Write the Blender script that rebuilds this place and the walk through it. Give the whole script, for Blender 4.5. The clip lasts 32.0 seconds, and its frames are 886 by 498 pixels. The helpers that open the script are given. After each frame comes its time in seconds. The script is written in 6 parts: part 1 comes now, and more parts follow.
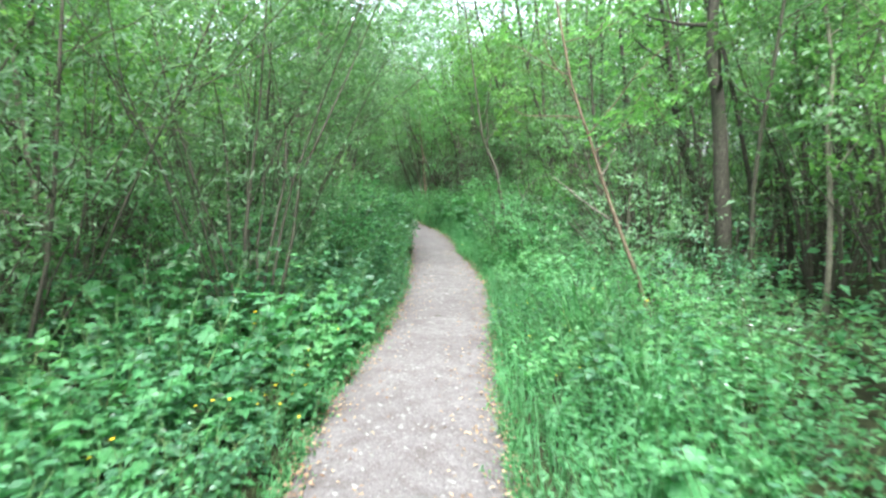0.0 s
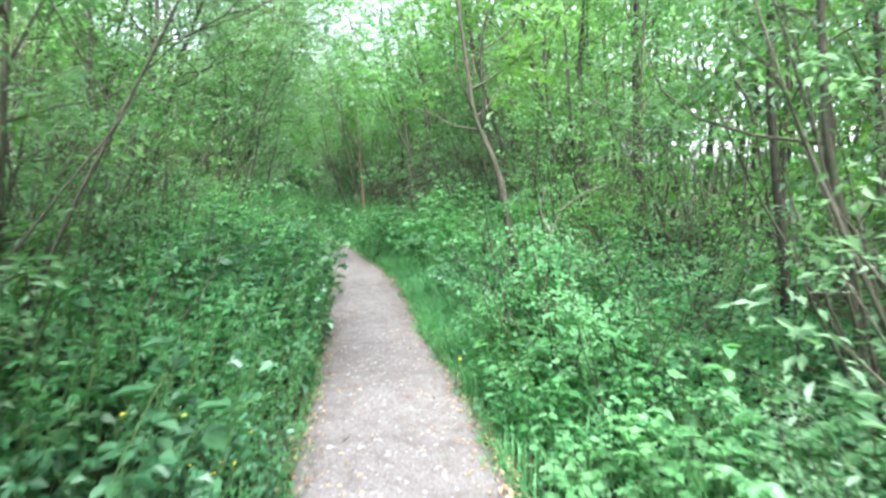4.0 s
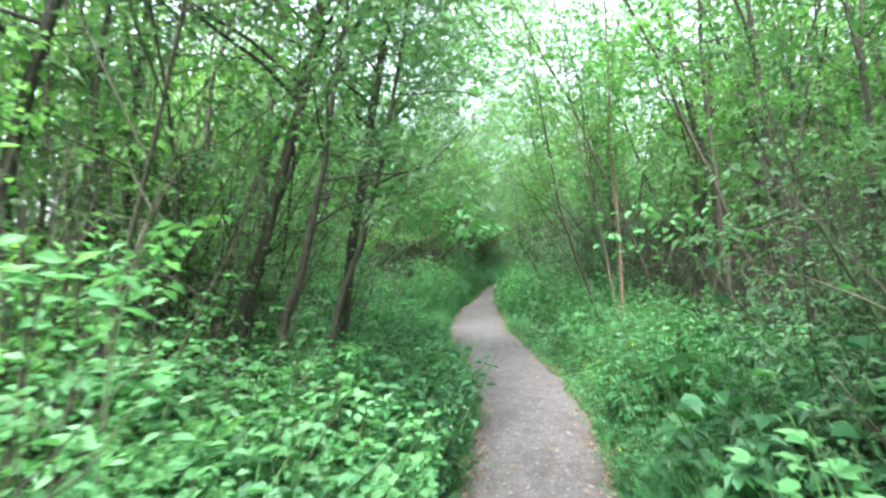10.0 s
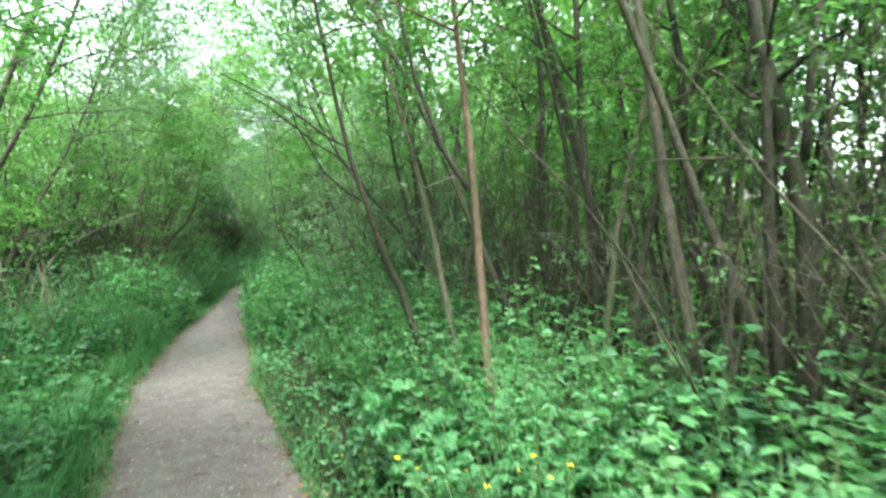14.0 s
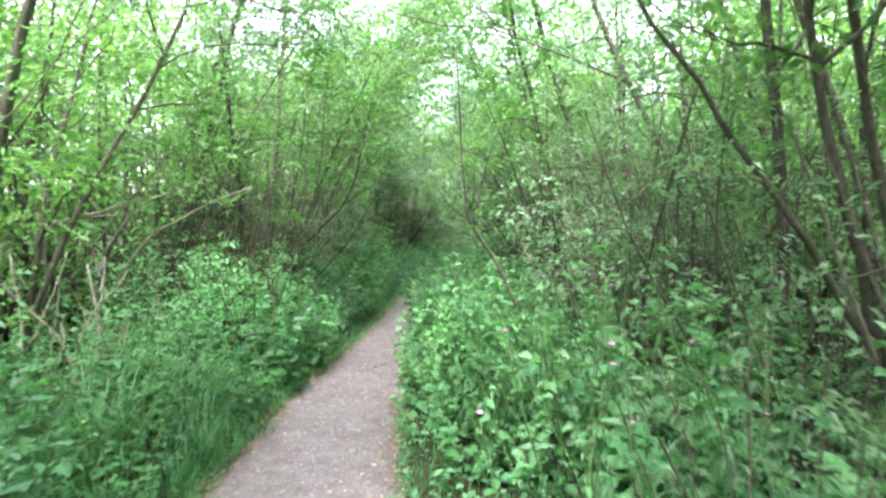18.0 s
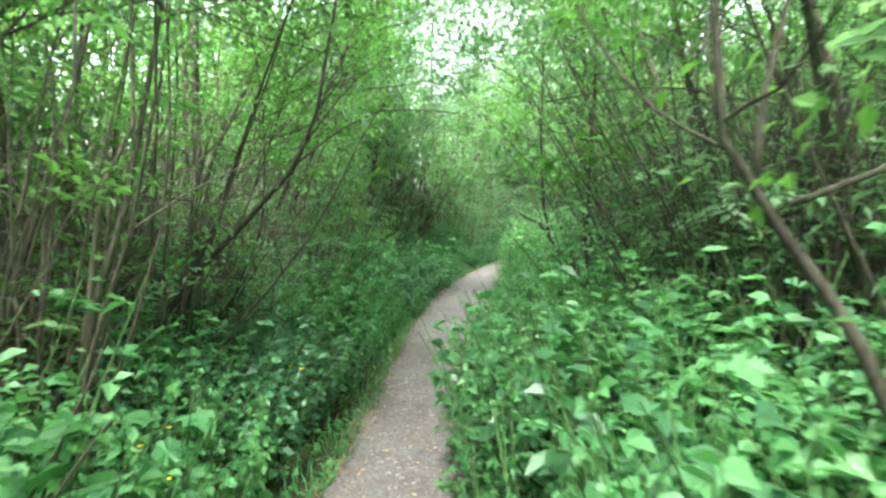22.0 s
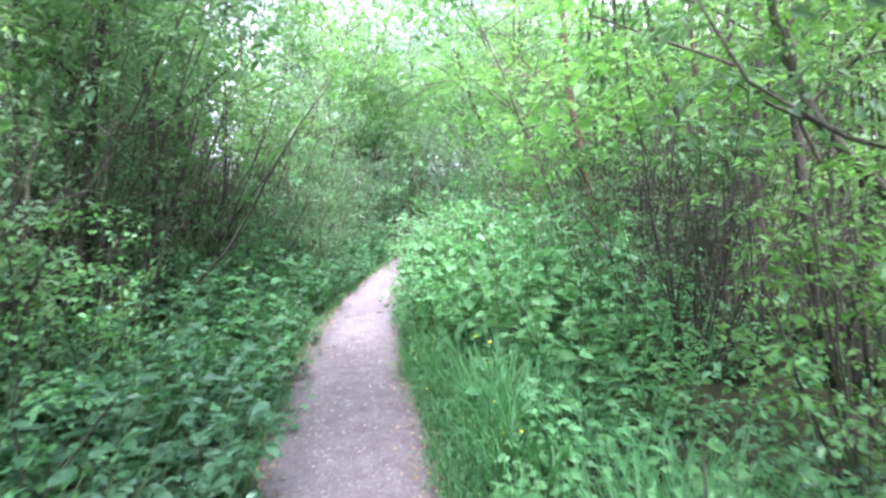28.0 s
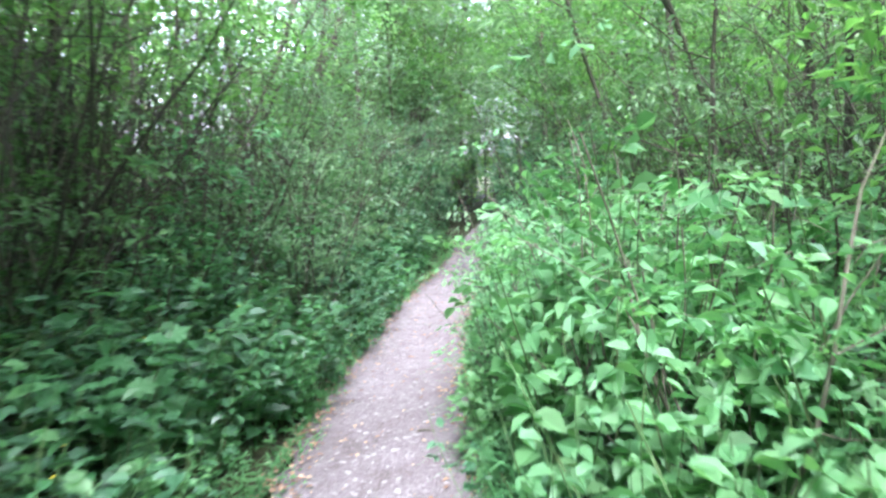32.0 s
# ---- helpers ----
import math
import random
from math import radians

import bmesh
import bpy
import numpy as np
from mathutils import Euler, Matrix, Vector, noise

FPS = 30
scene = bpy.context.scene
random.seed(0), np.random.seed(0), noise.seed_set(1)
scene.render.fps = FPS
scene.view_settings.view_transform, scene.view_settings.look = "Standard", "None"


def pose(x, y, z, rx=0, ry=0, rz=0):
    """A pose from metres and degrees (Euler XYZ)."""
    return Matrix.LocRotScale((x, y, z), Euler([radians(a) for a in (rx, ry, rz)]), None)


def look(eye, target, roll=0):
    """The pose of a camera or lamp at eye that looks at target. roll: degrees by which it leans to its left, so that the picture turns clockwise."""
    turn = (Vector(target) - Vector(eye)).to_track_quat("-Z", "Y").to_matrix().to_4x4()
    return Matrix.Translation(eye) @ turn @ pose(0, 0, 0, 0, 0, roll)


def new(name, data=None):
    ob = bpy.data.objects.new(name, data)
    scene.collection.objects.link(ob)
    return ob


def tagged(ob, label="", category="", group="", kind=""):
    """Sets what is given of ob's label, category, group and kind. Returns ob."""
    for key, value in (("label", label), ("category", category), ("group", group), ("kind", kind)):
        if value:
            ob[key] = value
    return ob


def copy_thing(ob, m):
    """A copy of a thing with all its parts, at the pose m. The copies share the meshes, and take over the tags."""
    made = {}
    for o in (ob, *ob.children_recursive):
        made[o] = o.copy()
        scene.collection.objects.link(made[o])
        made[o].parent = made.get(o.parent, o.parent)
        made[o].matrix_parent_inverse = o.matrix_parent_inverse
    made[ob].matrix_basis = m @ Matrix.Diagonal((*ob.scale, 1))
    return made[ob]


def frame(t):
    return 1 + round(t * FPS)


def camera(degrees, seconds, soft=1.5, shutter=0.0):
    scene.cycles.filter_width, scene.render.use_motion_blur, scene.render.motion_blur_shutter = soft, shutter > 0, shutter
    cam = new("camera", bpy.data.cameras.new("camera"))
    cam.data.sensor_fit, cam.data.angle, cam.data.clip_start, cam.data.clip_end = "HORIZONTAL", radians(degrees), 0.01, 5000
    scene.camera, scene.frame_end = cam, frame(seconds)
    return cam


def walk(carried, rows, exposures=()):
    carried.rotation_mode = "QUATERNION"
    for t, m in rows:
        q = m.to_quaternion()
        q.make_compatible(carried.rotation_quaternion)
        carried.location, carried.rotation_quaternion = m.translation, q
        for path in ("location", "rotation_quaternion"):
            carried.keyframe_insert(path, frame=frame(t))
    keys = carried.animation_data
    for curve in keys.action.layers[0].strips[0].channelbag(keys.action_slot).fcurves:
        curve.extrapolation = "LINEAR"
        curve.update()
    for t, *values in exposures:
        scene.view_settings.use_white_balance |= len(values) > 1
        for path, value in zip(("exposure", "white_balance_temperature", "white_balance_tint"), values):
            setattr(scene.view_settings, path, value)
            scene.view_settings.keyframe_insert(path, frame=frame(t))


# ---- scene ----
EXPOSURES = [(0.0, 2.55, 6000, 4), (1.0, 2.55, 6050, 3), (3.0, 2.8, 5950, 6), (6.0, 2.95, 5950, 7), (9.0, 3.15, 5850, 10), (10.0, 3.05, 5950, 8), (11.0, 3.05, 6100, 5), (13.0, 2.9, 6150, 2), (15.0, 3.1, 6350, 1), (18.0, 3.5, 6150, 20), (20.0, 3.4, 6100, 15), (21.5, 3.4, 6300, 5), (23.0, 3.4, 6550, -3), (24.0, 3.55, 6300, 5), (25.0, 3.75, 6050, 12), (28.0, 3.8, 5600, 34), (30.0, 3.45, 5550, 32), (32.0, 3.45, 5650, 25)]
# the walk: seconds, place, turn
cam = camera(72.2, 32.0, soft=2.5, shutter=0.5)
PATH = [
    (0.0, 0.000, -0.000, 1.545, 82.90, 0.56, -0.00), (0.5, -0.034, 0.693, 1.553, 82.69, 1.02, 0.04),
    (1.0, -0.044, 1.396, 1.560, 83.51, 0.65, -3.42), (1.5, -0.034, 2.122, 1.527, 83.17, 1.04, -2.66),
    (2.0, 0.008, 2.829, 1.523, 83.55, 0.48, -4.61), (2.5, 0.029, 3.541, 1.537, 82.31, 0.46, -3.40),
    (3.0, 0.029, 4.249, 1.592, 81.99, -0.93, -4.45), (3.5, 0.005, 4.934, 1.562, 82.69, -0.97, -4.04),
    (4.0, -0.035, 5.606, 1.550, 83.66, 0.00, -5.37), (4.5, -0.083, 6.274, 1.550, 84.23, 0.00, -7.45),
    (5.0, -0.132, 6.946, 1.550, 84.44, 0.00, -9.29), (5.5, -0.177, 7.629, 1.502, 84.61, 0.23, -9.90),
    (6.0, -0.208, 8.333, 1.503, 85.35, -1.02, -8.27), (6.5, -0.222, 9.049, 1.557, 86.44, 0.19, -7.89),
    (7.0, -0.201, 9.763, 1.473, 87.17, -0.37, -7.14), (7.5, -0.131, 10.472, 1.519, 86.20, 0.12, -9.72),
    (8.0, -0.084, 11.200, 1.525, 85.61, -0.11, -8.09), (8.5, -0.079, 11.910, 1.558, 86.94, 0.49, -2.32),
    (9.0, -0.104, 12.576, 1.562, 88.14, 1.48, 3.51), (9.5, -0.155, 13.220, 1.586, 88.76, -1.68, 10.65),
    (10.0, -0.239, 13.875, 1.563, 89.93, 0.04, 19.09), (10.5, -0.322, 14.530, 1.506, 90.80, -0.30, 8.63),
    (11.0, -0.432, 15.176, 1.515, 86.37, -0.42, 8.08), (11.5, -0.574, 15.806, 1.597, 85.53, 0.62, 5.08),
    (12.0, -0.731, 16.438, 1.598, 85.72, 0.18, 6.68), (12.5, -0.868, 17.082, 1.566, 86.67, 0.03, 2.66),
    (13.0, -0.978, 17.719, 1.559, 84.95, 0.90, 1.54), (13.5, -1.062, 18.340, 1.561, 85.43, -0.07, -3.59),
    (14.0, -1.129, 18.966, 1.579, 87.97, 1.34, -2.54), (14.5, -1.212, 19.566, 1.520, 89.72, 0.35, -0.45),
    (15.0, -1.336, 20.154, 1.564, 88.19, 1.52, 9.91), (15.5, -1.500, 20.751, 1.552, 87.36, -0.40, 17.46),
    (16.0, -1.666, 21.359, 1.550, 86.02, 0.00, 20.47), (16.5, -1.829, 21.971, 1.550, 85.15, 0.00, 20.31),
    (17.0, -1.988, 22.582, 1.550, 85.02, 0.00, 18.34), (17.5, -2.138, 23.187, 1.614, 85.78, -1.33, 15.93),
    (18.0, -2.276, 23.779, 1.602, 87.43, -1.07, 14.44), (18.5, -2.392, 24.373, 1.571, 87.90, -0.73, 15.57),
    (19.0, -2.464, 24.968, 1.528, 88.23, 0.75, 15.91), (19.5, -2.613, 25.578, 1.502, 88.14, 0.78, 15.74),
    (20.0, -2.875, 26.164, 1.552, 87.60, 0.79, 15.76), (20.5, -3.130, 26.766, 1.566, 88.25, 0.49, 13.84),
    (21.0, -3.388, 27.335, 1.547, 89.18, 0.04, 14.76), (21.5, -3.635, 27.854, 1.528, 87.62, 0.60, 13.65),
    (22.0, -3.917, 28.385, 1.500, 86.19, 0.64, 14.57), (22.5, -4.172, 28.943, 1.502, 84.92, 1.00, 8.85),
    (23.0, -4.433, 29.508, 1.503, 83.80, -0.36, 8.42), (23.5, -4.666, 30.048, 1.494, 84.72, -0.67, 4.10),
    (24.0, -4.876, 30.576, 1.545, 85.65, -0.96, 3.86), (24.5, -5.079, 31.092, 1.531, 84.26, -0.84, 0.95),
    (25.0, -5.236, 31.644, 1.530, 83.20, -0.63, 0.22), (25.5, -5.364, 32.207, 1.541, 84.27, -1.12, -1.27),
    (26.0, -5.470, 32.773, 1.550, 84.58, 0.00, -1.38), (26.5, -5.556, 33.340, 1.550, 84.17, 0.00, -0.79),
    (27.0, -5.610, 33.900, 1.610, 83.10, 0.30, -0.60), (27.5, -5.662, 34.481, 1.650, 82.91, 0.80, -0.25),
    (28.0, -5.720, 35.071, 1.628, 84.03, 0.50, -2.16), (28.5, -5.755, 35.589, 1.602, 84.95, 0.37, -2.62),
    (29.0, -5.780, 36.194, 1.576, 85.10, 0.31, -2.57), (29.5, -5.815, 36.800, 1.551, 85.32, 0.06, -1.35),
    (30.0, -5.835, 37.394, 1.532, 85.93, 0.69, 0.76), (30.5, -5.880, 37.950, 1.505, 85.11, -0.58, 2.90),
    (31.0, -5.950, 38.465, 1.493, 83.59, -0.11, 3.16), (31.5, -6.040, 38.984, 1.480, 82.44, -0.73, 4.65),
    (32.0, -6.102, 39.553, 1.475, 82.22, -0.79, 1.33),
]
walk(cam, [(t, pose(x, y, z, a, b, c)) for t, x, y, z, a, b, c in PATH], exposures=EXPOSURES)

# ---- light: a bright, thinly overcast sky ----
world = bpy.data.worlds.new("world")
scene.world = world
world.use_nodes = True
wn = world.node_tree.nodes
sky = wn.new("ShaderNodeTexSky")
sky.sky_type, sky.sun_disc = "NISHITA", False
sky.sun_elevation, sky.sun_rotation = radians(60), radians(178)
sky.air_density, sky.dust_density, sky.ozone_density = 1.0, 4.0, 1.0
wn["Background"].inputs["Strength"].default_value = 0.15
haze = wn.new("ShaderNodeHueSaturation")
haze.inputs["Saturation"].default_value = 0.35
world.node_tree.links.new(sky.outputs[0], haze.inputs["Color"])
world.node_tree.links.new(haze.outputs[0], wn["Background"].inputs["Color"])
sun = new("sun", bpy.data.lights.new("sun", "SUN"))
sun.data.energy, sun.data.angle, sun.data.color = 1.5, radians(14), (1.0, 0.97, 0.92)
sun.matrix_world = look((0.5, -15, 27), (0, 0, 0))


# ---- materials ----
def mat(name):
    m = bpy.data.materials.new(name)
    m.use_nodes = True
    n = m.node_tree.nodes
    return m, n, m.node_tree.links, n["Principled BSDF"]


def ramp(n, stops):
    r = n.new("ShaderNodeValToRGB")
    while len(r.color_ramp.elements) < len(stops):
        r.color_ramp.elements.new(0.5)
    for e, (p, c) in zip(r.color_ramp.elements, stops):
        e.position, e.color = p, (*c, 1)
    return r


def noise_tex(n, l, scale, detail=4.0, rough=0.6):
    x = n.new("ShaderNodeTexNoise")
    x.inputs["Scale"].default_value, x.inputs["Detail"].default_value, x.inputs["Roughness"].default_value = scale, detail, rough
    g = n.new("ShaderNodeNewGeometry")
    l.new(g.outputs["Position"], x.inputs["Vector"])
    return x


def leaf_mat(name, dark, mid, light, gloss=0.45, through_light=0.4):
    """A leaf: its own shade by piece, patches by plant, light passing through the blade."""
    m, n, l, b = mat(name)
    geo, info = n.new("ShaderNodeNewGeometry"), n.new("ShaderNodeObjectInfo")
    r = ramp(n, [(0.0, dark), (0.5, mid), (1.0, light)])
    mix = n.new("ShaderNodeMath")
    mix.operation = "MULTIPLY_ADD"
    mix.inputs[1].default_value = 0.6
    add = n.new("ShaderNodeMath")
    add.operation = "MULTIPLY"
    add.inputs[1].default_value = 0.4
    l.new(geo.outputs["Random Per Island"], mix.inputs[0])
    l.new(info.outputs["Random"], add.inputs[0])
    l.new(add.outputs[0], mix.inputs[2])
    l.new(mix.outputs[0], r.inputs[0])
    patch = noise_tex(n, l, 1.3, 3)
    hue = n.new("ShaderNodeHueSaturation")
    val = n.new("ShaderNodeMapRange")
    val.inputs["From Min"].default_value, val.inputs["From Max"].default_value = 0.3, 0.7
    val.inputs["To Min"].default_value, val.inputs["To Max"].default_value = 0.68, 1.3
    l.new(patch.outputs[0], val.inputs[0])
    l.new(val.outputs[0], hue.inputs["Value"])
    tone = n.new("ShaderNodeMapRange")
    tone.inputs["To Min"].default_value, tone.inputs["To Max"].default_value = 0.483, 0.515
    l.new(info.outputs["Random"], tone.inputs[0])
    l.new(tone.outputs[0], hue.inputs["Hue"])
    l.new(r.outputs[0], hue.inputs["Color"])
    vein = noise_tex(n, l, 120, 2)
    bump = n.new("ShaderNodeBump")
    bump.inputs["Strength"].default_value, bump.inputs["Distance"].default_value = 0.4, 0.003
    l.new(vein.outputs[0], bump.inputs["Height"])
    l.new(bump.outputs[0], b.inputs["Normal"])
    l.new(hue.outputs[0], b.inputs["Base Color"])
    b.inputs["Roughness"].default_value = gloss
    b.inputs["Specular IOR Level"].default_value = 0.48
    tr = n.new("ShaderNodeBsdfTranslucent")
    warm = n.new("ShaderNodeMixRGB")
    warm.blend_type = "MULTIPLY"
    warm.inputs[0].default_value = 1.0
    warm.inputs[2].default_value = (1.2, 1.28, 0.78, 1)
    l.new(hue.outputs[0], warm.inputs[1])
    l.new(warm.outputs[0], tr.inputs["Color"])
    ms = n.new("ShaderNodeMixShader")
    ms.inputs[0].default_value = through_light
    l.new(b.outputs[0], ms.inputs[1])
    l.new(tr.outputs[0], ms.inputs[2])
    l.new(ms.outputs[0], n["Material Output"].inputs["Surface"])
    return m


def bark_mat(name, dark, light, scale=18, moss=None):
    m, n, l, b = mat(name)
    fine, wide = noise_tex(n, l, scale * 3, 5), noise_tex(n, l, scale * 0.25, 3)
    for t, sz in ((fine, 0.35), (wide, 0.5)):
        mp = n.new("ShaderNodeMapping")
        mp.inputs["Scale"].default_value = (1, 1, sz)
        link = t.inputs["Vector"].links[0]
        l.new(link.from_socket, mp.inputs[0])
        l.new(mp.outputs[0], t.inputs["Vector"])
    r = ramp(n, [(0.3, dark), (0.7, light)])
    l.new(fine.outputs[0], r.inputs[0])
    mx = n.new("ShaderNodeMixRGB")
    mx.inputs[2].default_value = (*(moss or dark), 1)
    mr = n.new("ShaderNodeMapRange")
    mr.inputs["From Min"].default_value, mr.inputs["From Max"].default_value = 0.48, 0.7
    mr.inputs["To Max"].default_value = 0.7
    l.new(wide.outputs[0], mr.inputs[0])
    l.new(mr.outputs[0], mx.inputs[0])
    l.new(r.outputs[0], mx.inputs[1])
    l.new(mx.outputs[0], b.inputs["Base Color"])
    b.inputs["Roughness"].default_value = 0.9
    b.inputs["Specular IOR Level"].default_value = 0.2
    bump = n.new("ShaderNodeBump")
    bump.inputs["Strength"].default_value, bump.inputs["Distance"].default_value = 0.7, 0.01
    l.new(fine.outputs[0], bump.inputs["Height"])
    l.new(bump.outputs[0], b.inputs["Normal"])
    return m


def ground_mat(name, stops, scale, bump_d, wide_stops=None):
    m, n, l, b = mat(name)
    fine, wide = noise_tex(n, l, scale, 8, 0.7), noise_tex(n, l, 0.9, 4)
    r, w = ramp(n, stops), ramp(n, wide_stops or [(0.35, (0.75, 0.75, 0.75)), (0.7, (1.1, 1.1, 1.1))])
    l.new(fine.outputs[0], r.inputs[0])
    l.new(wide.outputs[0], w.inputs[0])
    mx = n.new("ShaderNodeMixRGB")
    mx.blend_type, mx.inputs[0].default_value = "MULTIPLY", 1.0
    l.new(r.outputs[0], mx.inputs[1])
    l.new(w.outputs[0], mx.inputs[2])
    l.new(mx.outputs[0], b.inputs["Base Color"])
    b.inputs["Roughness"].default_value = 0.95
    b.inputs["Specular IOR Level"].default_value = 0.15
    bump = n.new("ShaderNodeBump")
    bump.inputs["Strength"].default_value, bump.inputs["Distance"].default_value = 0.8, bump_d
    l.new(fine.outputs[0], bump.inputs["Height"])
    l.new(bump.outputs[0], b.inputs["Normal"])
    return m


def piece_mat(name, stops, rough=0.85):
    m, n, l, b = mat(name)
    geo = n.new("ShaderNodeNewGeometry")
    r = ramp(n, stops)
    l.new(geo.outputs["Random Per Island"], r.inputs[0])
    f = noise_tex(n, l, 60, 4)
    mx = n.new("ShaderNodeMixRGB")
    mx.blend_type, mx.inputs[0].default_value = "OVERLAY", 0.35
    l.new(r.outputs[0], mx.inputs[1])
    l.new(f.outputs[0], mx.inputs[2])
    l.new(mx.outputs[0], b.inputs["Base Color"])
    b.inputs["Roughness"].default_value = rough
    return m


LEAF_TREE = leaf_mat("leaf_tree", (0.056, 0.128, 0.050), (0.092, 0.198, 0.074), (0.145, 0.285, 0.105), 0.45, 0.50)
LEAF_WILLOW = leaf_mat("leaf_willow", (0.085, 0.165, 0.092), (0.135, 0.250, 0.132), (0.230, 0.350, 0.210), 0.42, 0.48)
LEAF_BRIGHT = leaf_mat("leaf_bright", (0.088, 0.205, 0.056), (0.132, 0.285, 0.082), (0.195, 0.370, 0.120), 0.45, 0.54)
LEAF_DARK = leaf_mat("leaf_dark", (0.034, 0.103, 0.050), (0.058, 0.160, 0.075), (0.098, 0.228, 0.108), 0.38, 0.34)
LEAF_HERB = leaf_mat("leaf_herb", (0.050, 0.162, 0.064), (0.082, 0.240, 0.094), (0.148, 0.335, 0.145), 0.45, 0.47)
LEAF_PALE = leaf_mat("leaf_pale", (0.088, 0.245, 0.098), (0.132, 0.320, 0.132), (0.205, 0.410, 0.185), 0.45, 0.48)
GRASS = leaf_mat("grass_blade", (0.045, 0.150, 0.052), (0.072, 0.222, 0.076), (0.120, 0.300, 0.115), 0.5, 0.40)
STEM_GREEN = bark_mat("green_stem", (0.05, 0.12, 0.04), (0.10, 0.20, 0.07), 30, (0.12, 0.10, 0.05))
BARK = bark_mat("bark_brown", (0.040, 0.037, 0.028), (0.130, 0.118, 0.090), 18, (0.042, 0.064, 0.027))
BARK_DARK = bark_mat("bark_dark", (0.024, 0.022, 0.017), (0.088, 0.080, 0.062), 16, (0.028, 0.042, 0.018))
BARK_PALE = bark_mat("bark_pale", (0.085, 0.08, 0.058), (0.23, 0.21, 0.16), 14, (0.09, 0.115, 0.055))
BARK_RED = bark_mat("bark_reddish", (0.075, 0.052, 0.036), (0.23, 0.165, 0.12), 12, (0.09, 0.085, 0.05))
DEAD_WOOD = bark_mat("dead_wood", (0.11, 0.10, 0.08), (0.30, 0.27, 0.22), 25, (0.13, 0.125, 0.095))
SOIL = ground_mat("soil", [(0.3, (0.016, 0.014, 0.008)), (0.5, (0.032, 0.036, 0.016)), (0.7, (0.045, 0.062, 0.022))], 9, 0.03)


def gravel_mat():
    """Trodden gravel: fine grit, single stones by cell, damp and dusty patches."""
    m, n, l, bs = mat("gravel")
    grit, wide, mid = noise_tex(n, l, 70, 6, 0.75), noise_tex(n, l, 0.8, 3), noise_tex(n, l, 5.5, 4, 0.65)
    cell = n.new("ShaderNodeTexVoronoi")
    cell.inputs["Scale"].default_value = 64
    geo = n.new("ShaderNodeNewGeometry")
    l.new(geo.outputs["Position"], cell.inputs["Vector"])
    tone = n.new("ShaderNodeSeparateColor")
    l.new(cell.outputs["Color"], tone.inputs[0])
    base = ramp(n, [(0.25, (0.098, 0.088, 0.086)), (0.5, (0.142, 0.130, 0.130)), (0.75, (0.188, 0.174, 0.175))])
    l.new(grit.outputs[0], base.inputs[0])
    stones = ramp(n, [(0.0, (0.80, 0.785, 0.78)), (0.6, (0.97, 0.965, 0.965)), (0.88, (1.08, 1.075, 1.08)), (1.0, (1.2, 1.2, 1.21))])
    l.new(tone.outputs[0], stones.inputs[0])
    patch = ramp(n, [(0.33, (0.80, 0.77, 0.75)), (0.52, (1.0, 0.995, 0.995)), (0.70, (1.12, 1.12, 1.13))])
    l.new(mid.outputs[0], patch.inputs[0])
    long = ramp(n, [(0.3, (0.8, 0.78, 0.77)), (0.7, (1.12, 1.11, 1.11))])
    l.new(wide.outputs[0], long.inputs[0])
    last = base.outputs[0]
    for c in (stones, patch, long):
        mx = n.new("ShaderNodeMixRGB")
        mx.blend_type, mx.inputs[0].default_value = "MULTIPLY", 1.0
        l.new(last, mx.inputs[1])
        l.new(c.outputs[0], mx.inputs[2])
        last = mx.outputs[0]
    l.new(last, bs.inputs["Base Color"])
    bs.inputs["Roughness"].default_value = 0.95
    bs.inputs["Specular IOR Level"].default_value = 0.15
    bump, bump2 = n.new("ShaderNodeBump"), n.new("ShaderNodeBump")
    bump.inputs["Strength"].default_value, bump.inputs["Distance"].default_value = 0.9, 0.008
    bump2.inputs["Strength"].default_value, bump2.inputs["Distance"].default_value = 0.8, 0.02
    bump.invert = True
    l.new(cell.outputs["Distance"], bump.inputs["Height"])
    l.new(mid.outputs[0], bump2.inputs["Height"])
    l.new(bump.outputs[0], bump2.inputs["Normal"])
    l.new(bump2.outputs[0], bs.inputs["Normal"])
    return m


GRAVEL = gravel_mat()
STONE = piece_mat("pebble", [(0.0, (0.095, 0.084, 0.080)), (0.5, (0.165, 0.150, 0.148)), (1.0, (0.215, 0.20, 0.198))])
LITTER = piece_mat("dead_leaf", [(0.0, (0.10, 0.055, 0.030)), (0.5, (0.22, 0.135, 0.075)), (1.0, (0.36, 0.26, 0.17))])
PETAL_YELLOW = piece_mat("petal_yellow", [(0.0, (0.75, 0.50, 0.01)), (1.0, (0.90, 0.70, 0.03))], 0.4)
PETAL_PINK = piece_mat("petal_pink", [(0.0, (0.45, 0.11, 0.30)), (1.0, (0.60, 0.22, 0.44))], 0.6)
PETAL_WHITE = piece_mat("petal_white", [(0.0, (0.65, 0.68, 0.62)), (1.0, (0.85, 0.86, 0.82))], 0.6)

